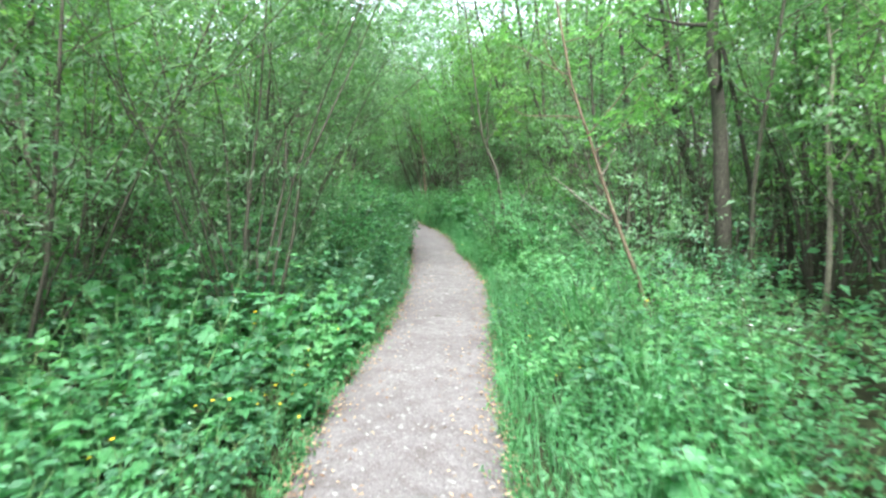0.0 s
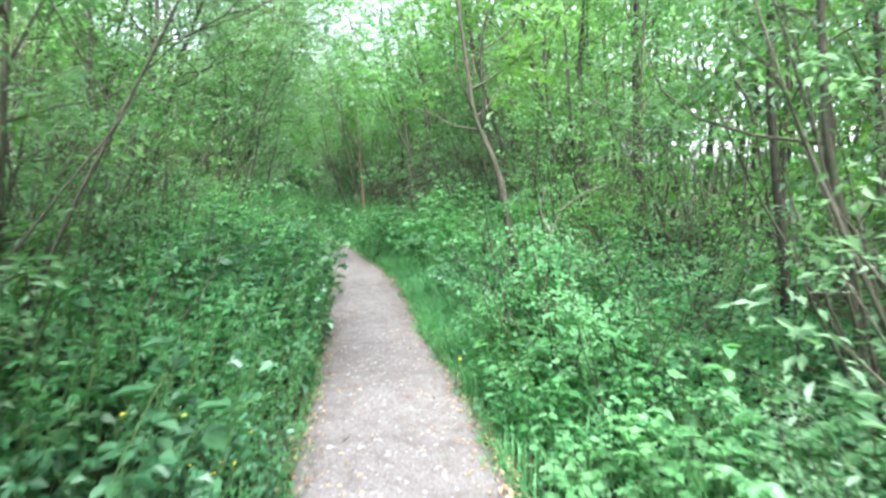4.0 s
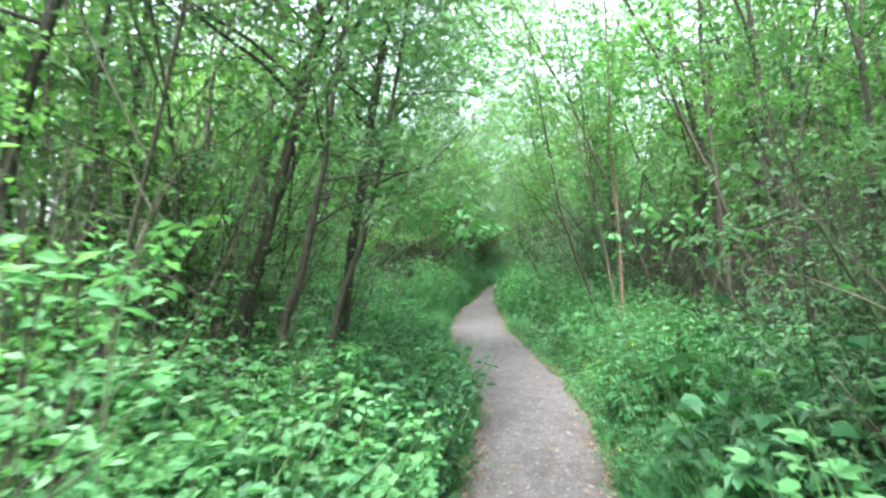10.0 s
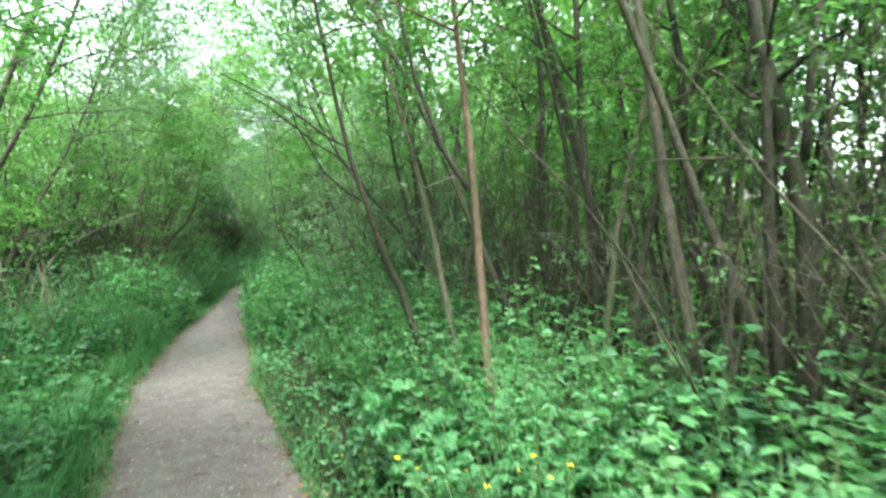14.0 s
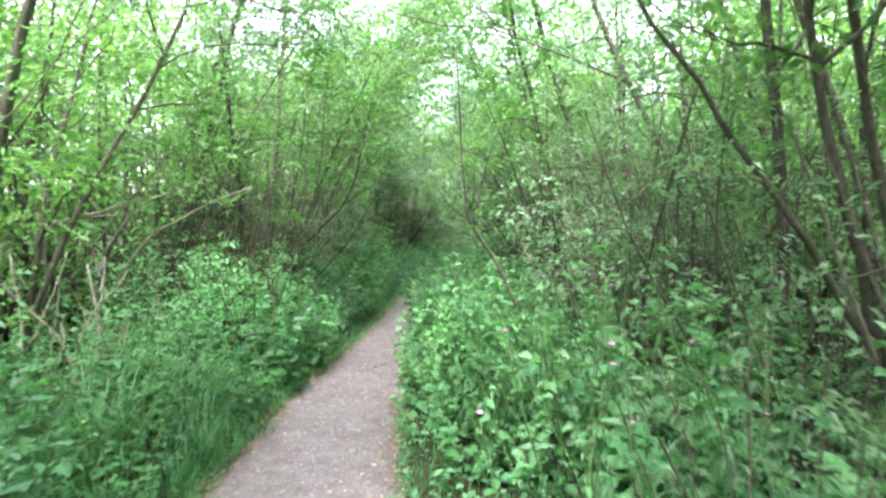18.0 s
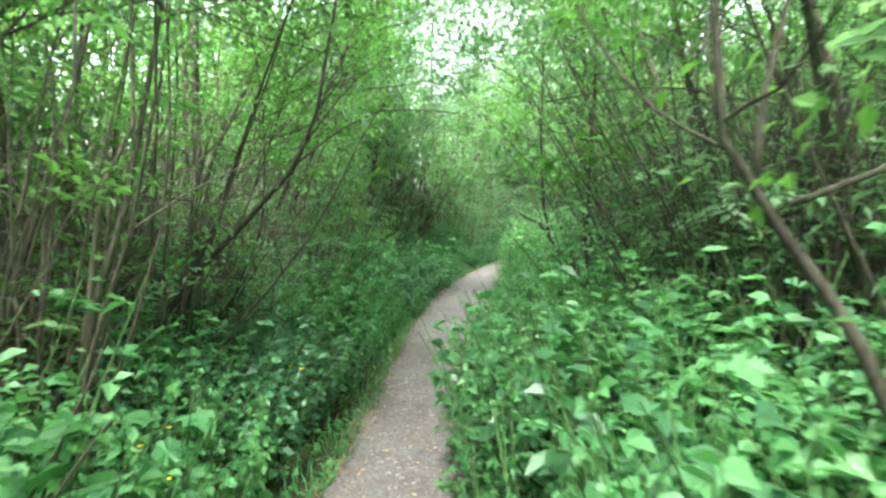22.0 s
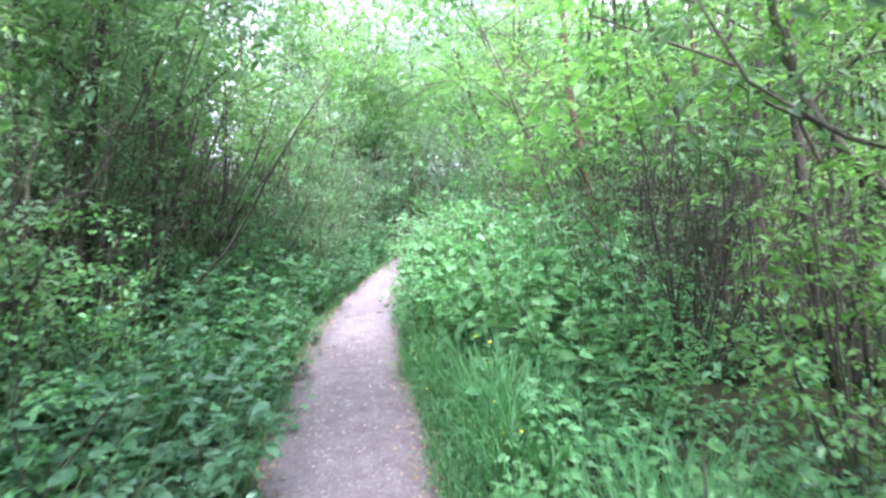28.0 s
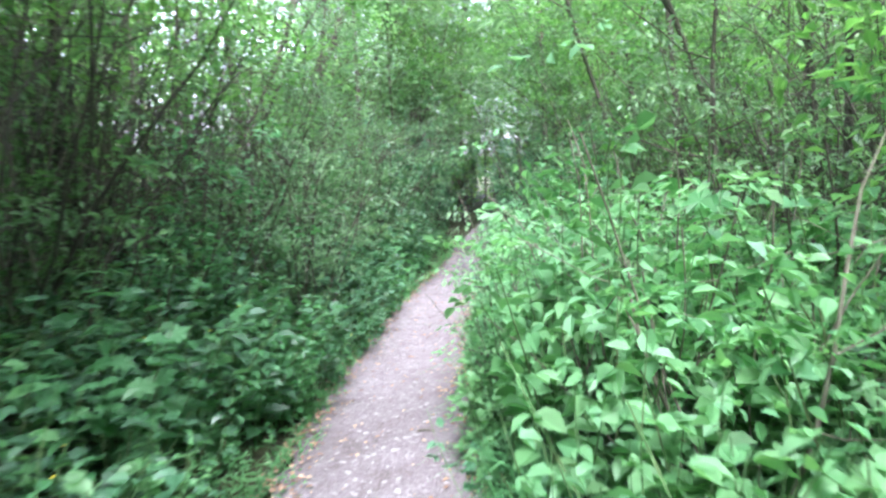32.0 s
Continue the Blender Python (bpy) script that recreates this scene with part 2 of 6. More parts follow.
# ---- plan: the path's two edges by distance along it, and the line walked ----
EDGE_Y = (-8, 2.75, 4.1, 6, 7, 8.4, 10.3, 11.5, 13, 14.3, 15.3, 16.9, 17.6, 19.55, 21.3, 22.6, 23.5, 25.3, 27, 28.2, 29.3, 30.5, 31.3, 33, 35.2, 37.5, 39, 40.4, 42.1, 43.8, 45.6, 48, 51, 54, 58, 62)
EDGE_L = (-0.81, -0.82, -0.81, -0.61, -0.58, -0.56, -0.62, -0.7, -0.84, -0.94, -1.03, -1.26, -1.44, -1.86, -2.51, -3.09, -3.46, -4.14, -4.54, -4.84, -5.07, -5.25, -5.38, -5.72, -6.2, -6.61, -6.78, -6.9, -6.96, -6.91, -6.77, -6.43, -6.07, -5.72, -5.13, -4.1)
EDGE_R = (0.37, 0.36, 0.39, 0.5, 0.58, 0.62, 0.53, 0.35, 0.29, 0.2, 0.08, -0.17, -0.37, -0.75, -1.27, -1.78, -2.1, -2.84, -3.28, -3.72, -4.0, -4.35, -4.5, -4.92, -5.33, -5.55, -5.67, -5.87, -5.91, -5.99, -5.91, -5.6, -5.25, -4.78, -4.3, -3.1)
WALK_Y = (-8, -0, 2.12, 4.25, 6.27, 8.33, 10.47, 12.58, 14.53, 16.44, 18.34, 20.15, 21.97, 23.78, 25.58, 27.34, 28.94, 30.58, 32.21, 33.91, 35.59, 37.39, 38.47, 39.55, 42, 48, 54, 58, 62)
WALK_X = (0, 0, -0.03, 0.03, -0.08, -0.21, -0.13, -0.1, -0.32, -0.73, -1.06, -1.34, -1.83, -2.28, -2.61, -3.39, -4.17, -4.88, -5.36, -5.62, -5.76, -5.84, -5.95, -6.1, -6.5, -6.1, -5.5, -5.0, -3.8)


def edge_l(y): return np.interp(y, EDGE_Y, EDGE_L)
def edge_r(y): return np.interp(y, EDGE_Y, EDGE_R)
def walk_x(y): return np.interp(y, WALK_Y, WALK_X)


def room(x, y):
    """How far a place lies from the line walked; past the walk's end plants may crowd in."""
    return abs(x - walk_x(y)) + 0.22 * float(np.clip((y - 42.0) / 0.5, 0, 1))


def at(side, y, d):
    """The plan's x, d metres out from the path's edge on that side (-1 left, 1 right)."""
    return edge_r(y) + d if side > 0 else edge_l(y) - d


def out(x, y):
    """How far a place lies outside the path; below 0 on it."""
    return np.maximum(x - edge_r(y), edge_l(y) - x)


def bump_noise(x, y, s=1.0):
    return (np.sin(x * 1.7 * s + 0.6) * np.cos(y * 1.3 * s - 0.4) + 0.5 * np.sin(x * 3.9 * s + y * 2.7 * s) + 0.3 * np.cos(x * 7.3 * s - y * 6.1 * s)) / 1.8


def ground_z(x, y):
    o = np.clip(np.asarray(out(x, y)) - 0.1, 0, 1.2)
    return -0.03 + o * 0.06 + o * 0.07 * bump_noise(np.asarray(x), np.asarray(y))


# ---- making meshes ----
class Geo:
    """Gathers vertices and faces for one mesh."""

    def __init__(self):
        self.v, self.f, self.n = [], [], 0

    def add(self, v, f):
        self.v.append(np.asarray(v, float).reshape(-1, 3))
        self.f.extend([tuple(i + self.n for i in q) for q in f])
        self.n += len(self.v[-1])

    def tube(self, pts, radii, sides=6, cap=True):
        pts = np.asarray(pts, float)
        k = len(pts)
        tan = np.gradient(pts, axis=0)
        tan /= np.linalg.norm(tan, axis=1)[:, None] + 1e-9
        ref = np.array([0.0, 1, 0]) if abs(tan[0, 1]) < 0.8 else np.array([1.0, 0, 0])
        a = np.cross(tan, ref)
        a /= np.linalg.norm(a, axis=1)[:, None] + 1e-9
        b = np.cross(tan, a)
        ang = np.linspace(0, 2 * np.pi, sides, endpoint=False)
        r = np.broadcast_to(np.asarray(radii, float), (k,))
        v = pts[:, None] + r[:, None, None] * (np.cos(ang)[None, :, None] * a[:, None] + np.sin(ang)[None, :, None] * b[:, None])
        f = [(i * sides + j, i * sides + (j + 1) % sides, (i + 1) * sides + (j + 1) % sides, (i + 1) * sides + j) for i in range(k - 1) for j in range(sides)]
        if cap:
            f += [tuple(range(sides))[::-1], tuple((k - 1) * sides + j for j in range(sides))]
        self.add(v, f)

    def mesh(self, name, material, smooth=False):
        me = bpy.data.meshes.new(name)
        me.from_pydata(np.concatenate(self.v).tolist() if self.v else [], [], self.f)
        me.materials.append(material)
        if smooth:
            me.polygons.foreach_set("use_smooth", [True] * len(me.polygons))
        return me


def unit(a):
    return a / (np.linalg.norm(a, axis=-1, keepdims=True) + 1e-9)


FULL = np.array([(0, 0, 0), (0.22, 0.44, 0.09), (0.62, 0.46, 0.08), (1, 0, -0.16), (0.62, -0.46, 0.08), (0.22, -0.44, 0.09)])
PLAIN = np.array([(0, 0.06, 0), (0.5, 0.5, 0.10), (1, -0.06, -0.10), (0.42, -0.5, 0.10)])


ROUND = np.array([(0, 0, 0), (-0.07, 0.3, 0.05), (0.28, 0.56, 0.1), (0.68, 0.42, 0.06), (1, 0, -0.15), (0.68, -0.42, 0.06), (0.28, -0.56, 0.1), (-0.07, -0.3, 0.05)])


LOBED = np.array([(0.42, 0, 0.03), (0, 0, 0), (-0.10, 0.30, 0.02), (0.16, 0.32, 0.06), (0.20, 0.58, 0.02), (0.44, 0.40, 0.08), (0.66, 0.46, 0.0), (0.70, 0.22, 0.05), (1.05, 0, -0.14),
                  (0.70, -0.22, 0.05), (0.66, -0.46, 0.0), (0.44, -0.40, 0.08), (0.20, -0.58, 0.02), (0.16, -0.32, 0.06), (-0.10, -0.30, 0.02)])


def add_leaves(geo, base, axis, normal, length, width, full=True):
    """Leaves, each its own folded blade: base, direction, upper side, length in metres, width as a share of it."""
    base, axis = np.asarray(base, float), unit(np.asarray(axis, float))
    side = unit(np.cross(axis, np.asarray(normal, float) + 1e-4))
    up = np.cross(side, axis)
    shape = LOBED if full == "lobed" else ROUND if full == "round" else FULL if full else PLAIN
    length = np.broadcast_to(np.asarray(length, float), (len(base),))
    v = base[:, None] + length[:, None, None] * (shape[None, :, :1] * axis[:, None] + shape[None, :, 1:2] * width * side[:, None] + shape[None, :, 2:] * up[:, None])
    k = len(shape)
    quads = tuple((0, i, i % 14 + 1) for i in range(1, 15)) if full == "lobed" else ((0, 1, 2, 3, 4), (0, 4, 5, 6, 7)) if full == "round" else ((0, 1, 2, 3), (0, 3, 4, 5)) if full else ((0, 1, 2, 3),)
    geo.add(v, [tuple(i * k + q for q in f) for i in range(len(base)) for f in quads])


def link(name, me, parent=None, m=None):
    ob = new(name, me)
    ob.parent = parent
    if m is not None:
        ob.matrix_basis = m
    return ob


def empty(name, label, category, group=""):
    e = new(name)
    e.empty_display_size = 0.1
    return tagged(e, label, category, group)


def wander(rng, p0, way, length, n, wob, rise=0.0):
    """A limb's line: it sets out along way, wobbles and bends upwards or down."""
    pts, d = [np.asarray(p0, float)], unit(np.asarray(way, float))
    for _ in range(n):
        d = unit(d + rng.normal(0, wob, 3) + np.array([0, 0, rise]))
        pts.append(pts[-1] + d * length / n)
    return np.array(pts)


def spray(geo, rng, anchors, count, size, width, spread, full=False, up=0.7, keep=None):
    """Leaves scattered round the anchors of twigs."""
    # sprays: flat layers of leaves, each layer with its own tilt and heading
    m = max(1, count // 16)
    mids = anchors[rng.integers(0, len(anchors), m)] + rng.normal(0, spread, (m, 3))
    az, tip = rng.uniform(0, 2 * np.pi, m), rng.normal(-0.25, 0.3, m)
    way = np.stack([np.cos(az), np.sin(az), tip], -1)
    across = np.stack([-np.sin(az), np.cos(az), rng.normal(0, 0.25, m)], -1)
    pick = rng.integers(0, m, count)
    along, side = rng.normal(0, size * 1.7, count), rng.normal(0, size * 0.8, count)
    a = mids[pick] + along[:, None] * way[pick] + side[:, None] * across[pick] + rng.normal(0, size * 0.28, (count, 3))
    w2, c2 = way[pick], across[pick] * np.sign(side)[:, None]
    if keep is not None:
        ok = keep(a)
        a, w2, c2 = a[ok], w2[ok], c2[ok]
    k = len(a)
    axis = unit(w2 * 0.7 + c2 * 0.9 + rng.normal(0, 0.35, (k, 3)) + np.array([0, 0, -0.2]))
    nor = unit(np.cross(w2, c2) * np.sign(np.cross(w2, c2)[:, 2:] + 1e-9) + rng.normal(0, 0.42, (k, 3)) + np.array([0, 0, up * 0.3]))
    add_leaves(geo, a, axis, nor, size * rng.uniform(0.6, 1.25, k), width, full)


def make_tree(rng, name, label, height, radius, bark, leaf, leaves, size, width=0.5, low=0.28, reach=1.5, limbs=9, lean=0.12, sides=7, group="", line=None, keep=None, spread=0.16, full=False, big=2, toward=0.0, twigs=2):
    """A slender tree: trunk, limbs with twigs, a loose crown of single leaves. toward: how far it leans over along x."""
    root = empty(name, label, "tree", group)
    trunk, wood, crown = Geo(), Geo(), Geo()
    if line is None:
        line = wander(rng, (0, 0, -0.08), (rng.normal(0, lean) + toward, rng.normal(0, lean), 1), height, 9, 0.07, 0.03)
    else:
        line = np.asarray(line, float)
        u = np.linspace(0, len(line) - 1, 12)
        line = np.stack([np.interp(u, range(len(line)), line[:, q]) for q in range(3)], -1)
        line[1:-1, :2] += rng.normal(0, radius * 0.25, (10, 2))
    k = len(line)
    rad = radius * np.linspace(1.0, 0.3, k)
    rad[0] *= 1.2
    trunk.tube(line, rad, sides)
    link("trunk", trunk.mesh("trunk", bark, True), root)
    anchors = []
    for i in range(limbs):
        u = low + (0.97 - low) * (i + rng.uniform(0, 0.8)) / limbs
        s = u * (k - 1)
        j = min(int(s), k - 2)
        p = line[j] + (line[j + 1] - line[j]) * (s - j)
        az = rng.uniform(0, 2 * np.pi)
        ln = reach * rng.uniform(0.6, 1.15) * (1.15 - 0.55 * u)
        limb = wander(rng, p, (np.cos(az) + toward, np.sin(az), rng.uniform(0.15, 0.9)), ln, 5, 0.16, 0.05)
        r0 = min(radius * (1.05 - 0.8 * u) * 0.5, 0.03)
        if i < big:
            one = Geo()
            one.tube(limb, np.linspace(r0, 0.004, 6), 5, cap=False)
            link("limb", one.mesh("limb", bark, True), root)
        else:
            wood.tube(limb, np.linspace(r0, 0.004, 6), 4, cap=False)
        anchors.append(limb[2:])
        for _ in range(twigs):
            q = limb[rng.integers(1, 5)]
            tw = wander(rng, q, unit(rng.normal(0, 1, 3)) + np.array([np.cos(az), np.sin(az), 0.1]), ln * rng.uniform(0.3, 0.6), 3, 0.2, -0.03)
            wood.tube(tw, np.linspace(r0 * 0.4, 0.002, 4), 3, cap=False)
            anchors.append(tw)
    if leaves:
        spray(crown, rng, np.concatenate(anchors), leaves, size, width, spread, full, keep=keep)
        tagged(link("crown", crown.mesh("crown", leaf), root), kind="stuff")
    tagged(link("twig_work", wood.mesh("twig_work", bark, True), root), kind="stuff")
    return root


def make_shrub(rng, name, label, height, stems, bark, leaf, leaves, size, width=0.45, fan=0.45, low=0.3, group="", rad=0.016, spread=0.13, full=False, big=3, twigs=2, toward=0.0, keep=None):
    """A thicket shrub: many thin stems fanning out of one stool, leaves along their upper parts."""
    root = empty(name, label, "shrub", group)
    wood, crown, anchors = Geo(), Geo(), []
    for i in range(stems):
        az = rng.uniform(0, 2 * np.pi)
        f = fan * rng.uniform(0.2, 1.2)
        h = height * rng.uniform(0.6, 1.1)
        s = wander(rng, (0.16 * np.cos(az), 0.16 * np.sin(az), -0.05), (f * np.cos(az) + toward, f * np.sin(az), 1), h, 7, 0.09, 0.01)
        r = rad * rng.uniform(0.6, 1.5)
        if i < big:
            one = Geo()
            one.tube(s, np.linspace(r * 1.3, 0.004, 8), 5, cap=False)
            link("stem", one.mesh("stem", bark, True), root)
        else:
            wood.tube(s, np.linspace(r, 0.003, 8), 4, cap=False)
        first = int(low * 7) + 1
        anchors.append(s[first:])
        for _ in range(twigs):
            q = s[rng.integers(max(1, first - 1), 7)]
            tw = wander(rng, q, (rng.normal(0, 1), rng.normal(0, 1), 0.5), h * rng.uniform(0.12, 0.28), 3, 0.2)
            wood.tube(tw, np.linspace(r * 0.4, 0.002, 4), 3, cap=False)
            anchors.append(tw)
    spray(crown, rng, np.concatenate(anchors), leaves, size, width, spread, full, keep=keep)
    tagged(link("twig_work", wood.mesh("twig_work", bark, True), root), kind="stuff")
    tagged(link("foliage", crown.mesh("foliage", leaf), root), kind="stuff")
    return root


def make_herb(rng, name, label, height, stems, nodes, size, width, leaf, spreadr=0.22, arch=0.25, three=False, category="plant", group="", stem_mat=None, flower=None, blooms=0, full=True):
    """A leafy plant: upright or arching stems with leaves in pairs or threes at each node."""
    root = empty(name, label, category, group)
    wood, fol = Geo(), Geo()
    tips = []
    for i in range(stems):
        az, rr = rng.uniform(0, 2 * np.pi), spreadr * np.sqrt(rng.uniform(0, 1))
        h = height * rng.uniform(0.6, 1.1)
        s = wander(rng, (rr * np.cos(az), rr * np.sin(az), -0.04), (arch * np.cos(az) + rng.normal(0, 0.1), arch * np.sin(az) + rng.normal(0, 0.1), 1), h, 4, 0.09, -0.03 if three else 0.0)
        wood.tube(s, np.linspace(0.006, 0.002, 5), 3, cap=False)
        tips.append(s[-1])
        B, A, N, L = [], [], [], []
        for j in range(nodes):
            u = 0.18 + 0.82 * (j + rng.uniform(0, 0.6)) / nodes
            k = min(u * 4, 3.99)
            p = s[int(k)] + (s[int(k) + 1] - s[int(k)]) * (k - int(k))
            turn = j * 1.6 + az
            for q in range(3 if three else 2):
                a2 = turn + (q - 1) * 0.9 if three else turn + q * np.pi
                way = np.array([np.cos(a2), np.sin(a2), rng.uniform(-0.25, 0.35)])
                B.append(p + 0.35 * size * np.array([np.cos(turn), np.sin(turn), 0.1]) if three else p)
                A.append(way + rng.normal(0, 0.15, 3))
                N.append(np.array([0, 0, 1]) + rng.normal(0, 0.3, 3))
                L.append(size * rng.uniform(0.65, 1.2) * (1.1 - 0.45 * u))
        add_leaves(fol, B, A, N, L, width, full)
    tagged(link("stem", wood.mesh("stem", stem_mat or STEM_GREEN), root), kind="stuff")
    tagged(link("foliage", fol.mesh("foliage", leaf), root), kind="stuff")
    for i in range(blooms):
        link("flower", bloom(flower, rng, 0.010 if flower == PETAL_YELLOW else 0.011), root, Matrix.Translation(Vector(tips[i]) + Vector((0, 0, 0.02))))
    return root


def bloom(material, rng, r):
    """A small flower: five rounded petals in a shallow cup."""
    g = Geo()
    a = np.arange(5) * 2 * np.pi / 5 + rng.uniform(0, 1)
    ax = np.stack([np.cos(a), np.sin(a), 0 * a + 0.45], -1)
    add_leaves(g, np.zeros((5, 3)), ax, np.array([0, 0, 1.0]) + 0 * ax, np.full(5, r), 0.95)
    return g.mesh("flower", material)


def make_tuft(rng, name, label, height, blades, r=0.14, leaf=None, group=""):
    """A tuft of grass: bent tapering blades."""
    g = Geo()
    for i in range(blades):
        az, rr = rng.uniform(0, 2 * np.pi), r * np.sqrt(rng.uniform(0, 1))
        h, w = height * rng.uniform(0.5, 1.1), rng.uniform(0.0025, 0.005)
        b = np.array([rr * np.cos(az), rr * np.sin(az), -0.03])
        d = np.array([np.cos(az + rng.normal(0, 0.7)), np.sin(az + rng.normal(0, 0.7)), 0])
        s = np.array([-d[1], d[0], 0]) * w
        m1, m2 = b + d * 0.12 * h + np.array([0, 0, 0.55 * h]), b + d * 0.38 * h + np.array([0, 0, 0.9 * h])
        tip = b + d * 0.75 * h + np.array([0, 0, (0.95 if rng.uniform() < 0.6 else 0.7) * h])
        g.add([b - s, b + s, m1 + s, m1 - s, m2 + s * 0.7, m2 - s * 0.7, tip], [(0, 1, 2, 3), (3, 2, 4, 5), (5, 4, 6)])
    ob = link(name, g.mesh(name, leaf or GRASS))
    return tagged(ob, label, "grass", group)


def put(proto, x, y, rz=0.0, s=1.0, tilt=0.0, az=0.0, sz=None):
    if y < -0.9:
        return None
    m = pose(float(x), float(y), float(ground_z(x, y)), 0, 0, math.degrees(az)) @ pose(0, 0, 0, 0, tilt, 0) @ pose(0, 0, 0, 0, 0, rz - math.degrees(az)) @ Matrix.Diagonal((s, s, sz or s, 1))
    return copy_thing(proto, m)


def discard(protos):
    """Takes a pattern away once its copies stand."""
    for p in protos:
        for o in (*p.children_recursive, p):
            bpy.data.objects.remove(o)


# ---- ground and path ----
def grid_mesh(name, xs, ys, zf, material):
    X, Y = np.meshgrid(xs, ys)
    v = np.stack([X, Y, zf(X, Y)], -1).reshape(-1, 3)
    k = len(xs)
    f = [(j * k + i, j * k + i + 1, (j + 1) * k + i + 1, (j + 1) * k + i) for j in range(len(ys) - 1) for i in range(k - 1)]
    g = Geo()
    g.add(v, f)
    return g.mesh(name, material, True)


far = np.array([-900, -300, -100, -50, -30])
xs = np.concatenate([far, np.arange(-20, 16, 0.3), -far[::-1]])
ys = np.concatenate([far, np.arange(-12, 66, 0.3), 66 - far[::-1]])
tagged(link("ground", grid_mesh("ground", xs, ys, ground_z, SOIL)), "dark woodland soil with moss and low green growth", "ground", kind="structure")


def make_path():
    g, ys, cols = Geo(), np.arange(-8, 61, 0.1), np.linspace(0, 1, 15)
    l = edge_l(ys) + 0.05 * bump_noise(ys * 1.9, ys * 0.7 + 3, 2.0) + 0.02 * np.sin(ys * 23)
    r = edge_r(ys) + 0.05 * bump_noise(ys * 1.6 + 9, ys * 0.8, 2.0) + 0.02 * np.sin(ys * 19 + 1)
    X = l[:, None] - 0.06 + (r - l + 0.12)[:, None] * cols
    Y = np.broadcast_to(ys[:, None], X.shape)
    Z = 0.012 - 0.06 * np.abs(2 * cols - 1) ** 4 + 0.008 * bump_noise(X, Y, 2.3)
    k = len(cols)
    g.add(np.stack([X, Y, Z], -1), [(j * k + i, j * k + i + 1, (j + 1) * k + i + 1, (j + 1) * k + i) for j in range(len(ys) - 1) for i in range(k - 1)])
    return tagged(link("path", g.mesh("path", GRAVEL, True)), "narrow trodden footpath of pale fine gravel and dust", "path", kind="structure")


path_ob = make_path()

# ---- heights of the growth beside the path, by distance along it ----
GROW_Y = (-4, 3, 5, 8, 10, 13, 15, 17, 19, 21, 23, 25, 27, 29, 31, 33, 35, 38, 40, 42, 45, 50)
GROW_L = (.7, .7, .8, .85, 1.15, 1.25, 1.15, 1.0, .95, .7, .6, .7, .9, 1.15, .9, .8, .8, .8, .9, .9, .9, .8)
GROW_R = (.6, .7, .6, .75, .95, 1.0, 1.25, 1.35, 1.0, .75, .95, 1.2, 1.3, 1.15, 1.2, 1.0, .8, .55, 1.15, 1.35, 1.0, .8)

# how steeply it rises from the path's edge
STEEP_Y = (0, 6, 8, 14, 17, 19, 23, 26, 28, 35, 36, 40, 42, 50)
STEEP_R = (.1, .1, .1, .1, .1, .1, .2, .9, 1, .9, .3, .3, 1, 1)
STEEP_L = (.1, .2, .9, .9, .5, .2, .1, .1, .4, .6, .6, .6, .6, .8)


def grow(side, y, d):
    """How tall the undergrowth stands there."""
    h = np.interp(y, GROW_Y, GROW_R if side > 0 else GROW_L)
    steep = np.interp(y, STEEP_Y, STEEP_R if side > 0 else STEEP_L)
    soft_edge = np.interp(d, (0.0, 0.15, 0.5, 1.0, 2.2, 3.2), (0.2, 0.42, 0.85, 1.08, 1.1, 0.6))
    return h * (soft_edge + steep * np.interp(d, (0.0, 0.1, 0.25, 0.7), (0.15, 0.45, 0.4, 0.0)))


def far_woods():
    """Deep wood, joined: thin trunks and leaf clumps, in patches laid side by side."""
    r = np.random.default_rng(5)
    bare, green = Geo(), Geo()
    for i in range(44):
        x, y = r.uniform(0, 8), r.uniform(0, 8)
        line = wander(r, (x, y, -0.1), (r.normal(0, 0.08), r.normal(0, 0.08), 1), r.uniform(7.5, 11), 5, 0.06)
        bare.tube(line, np.linspace(r.uniform(0.025, 0.075), 0.012, 6), 5, cap=False)
        n = 330
        zz = r.uniform(0.12, 1.0, n) ** 0.8
        k = np.minimum(zz * 5, 4.99)
        c = line[k.astype(int)] + r.normal(0, 0.75, (n, 3)) * np.array([1, 1, 0.4])
        add_leaves(green, c, r.normal(0, 1, (n, 3)), r.normal(0, 0.7, (n, 3)) + np.array([0, 0, 0.7]), r.uniform(0.13, 0.28, n), 0.6, False)
    n = 900
    c = np.stack([r.uniform(0, 8, n), r.uniform(0, 8, n), r.uniform(0, 1, n) ** 1.5 * 1.4], -1)
    add_leaves(green, c, r.normal(0, 1, (n, 3)), r.normal(0, 0.5, (n, 3)) + np.array([0, 0, 1]), r.uniform(0.12, 0.24, n), 0.6, False)
    m1, m2 = bare.mesh("far_trunks", BARK_DARK), green.mesh("far_leaves", LEAF_BRIGHT)
    spots = [(at(s, min(y + 4, 50), 6.2 + 8 * k) - (8 if s < 0 else 0), y) for y in np.arange(-10, 62, 8) for s in (-1, 1) for k in (0,)]
    spots += [(-14, 62), (-6, 64), (2, 62), (10, 62), (-6, -18)]
    for x, y in spots:
        flip = r.choice((0, 1))
        m = pose(x + 8 * flip, y + 8 * flip, 0, 0, 0, 180 * flip)
        for me, nm, lab in ((m1, "far_trunks", "thin dark trunks standing deep in the wood"), (m2, "far_leaves", "leaf clumps of the deep wood")):
            tagged(link(nm, me, None, m), lab, "far woods", "deep wood", "stuff")


def over_path(a):
    """Leaves of trees that lean in stay above head height on the path's side."""
    return a[:, 2] > 1.0 + 0.85 * np.maximum(a[:, 0], 0)


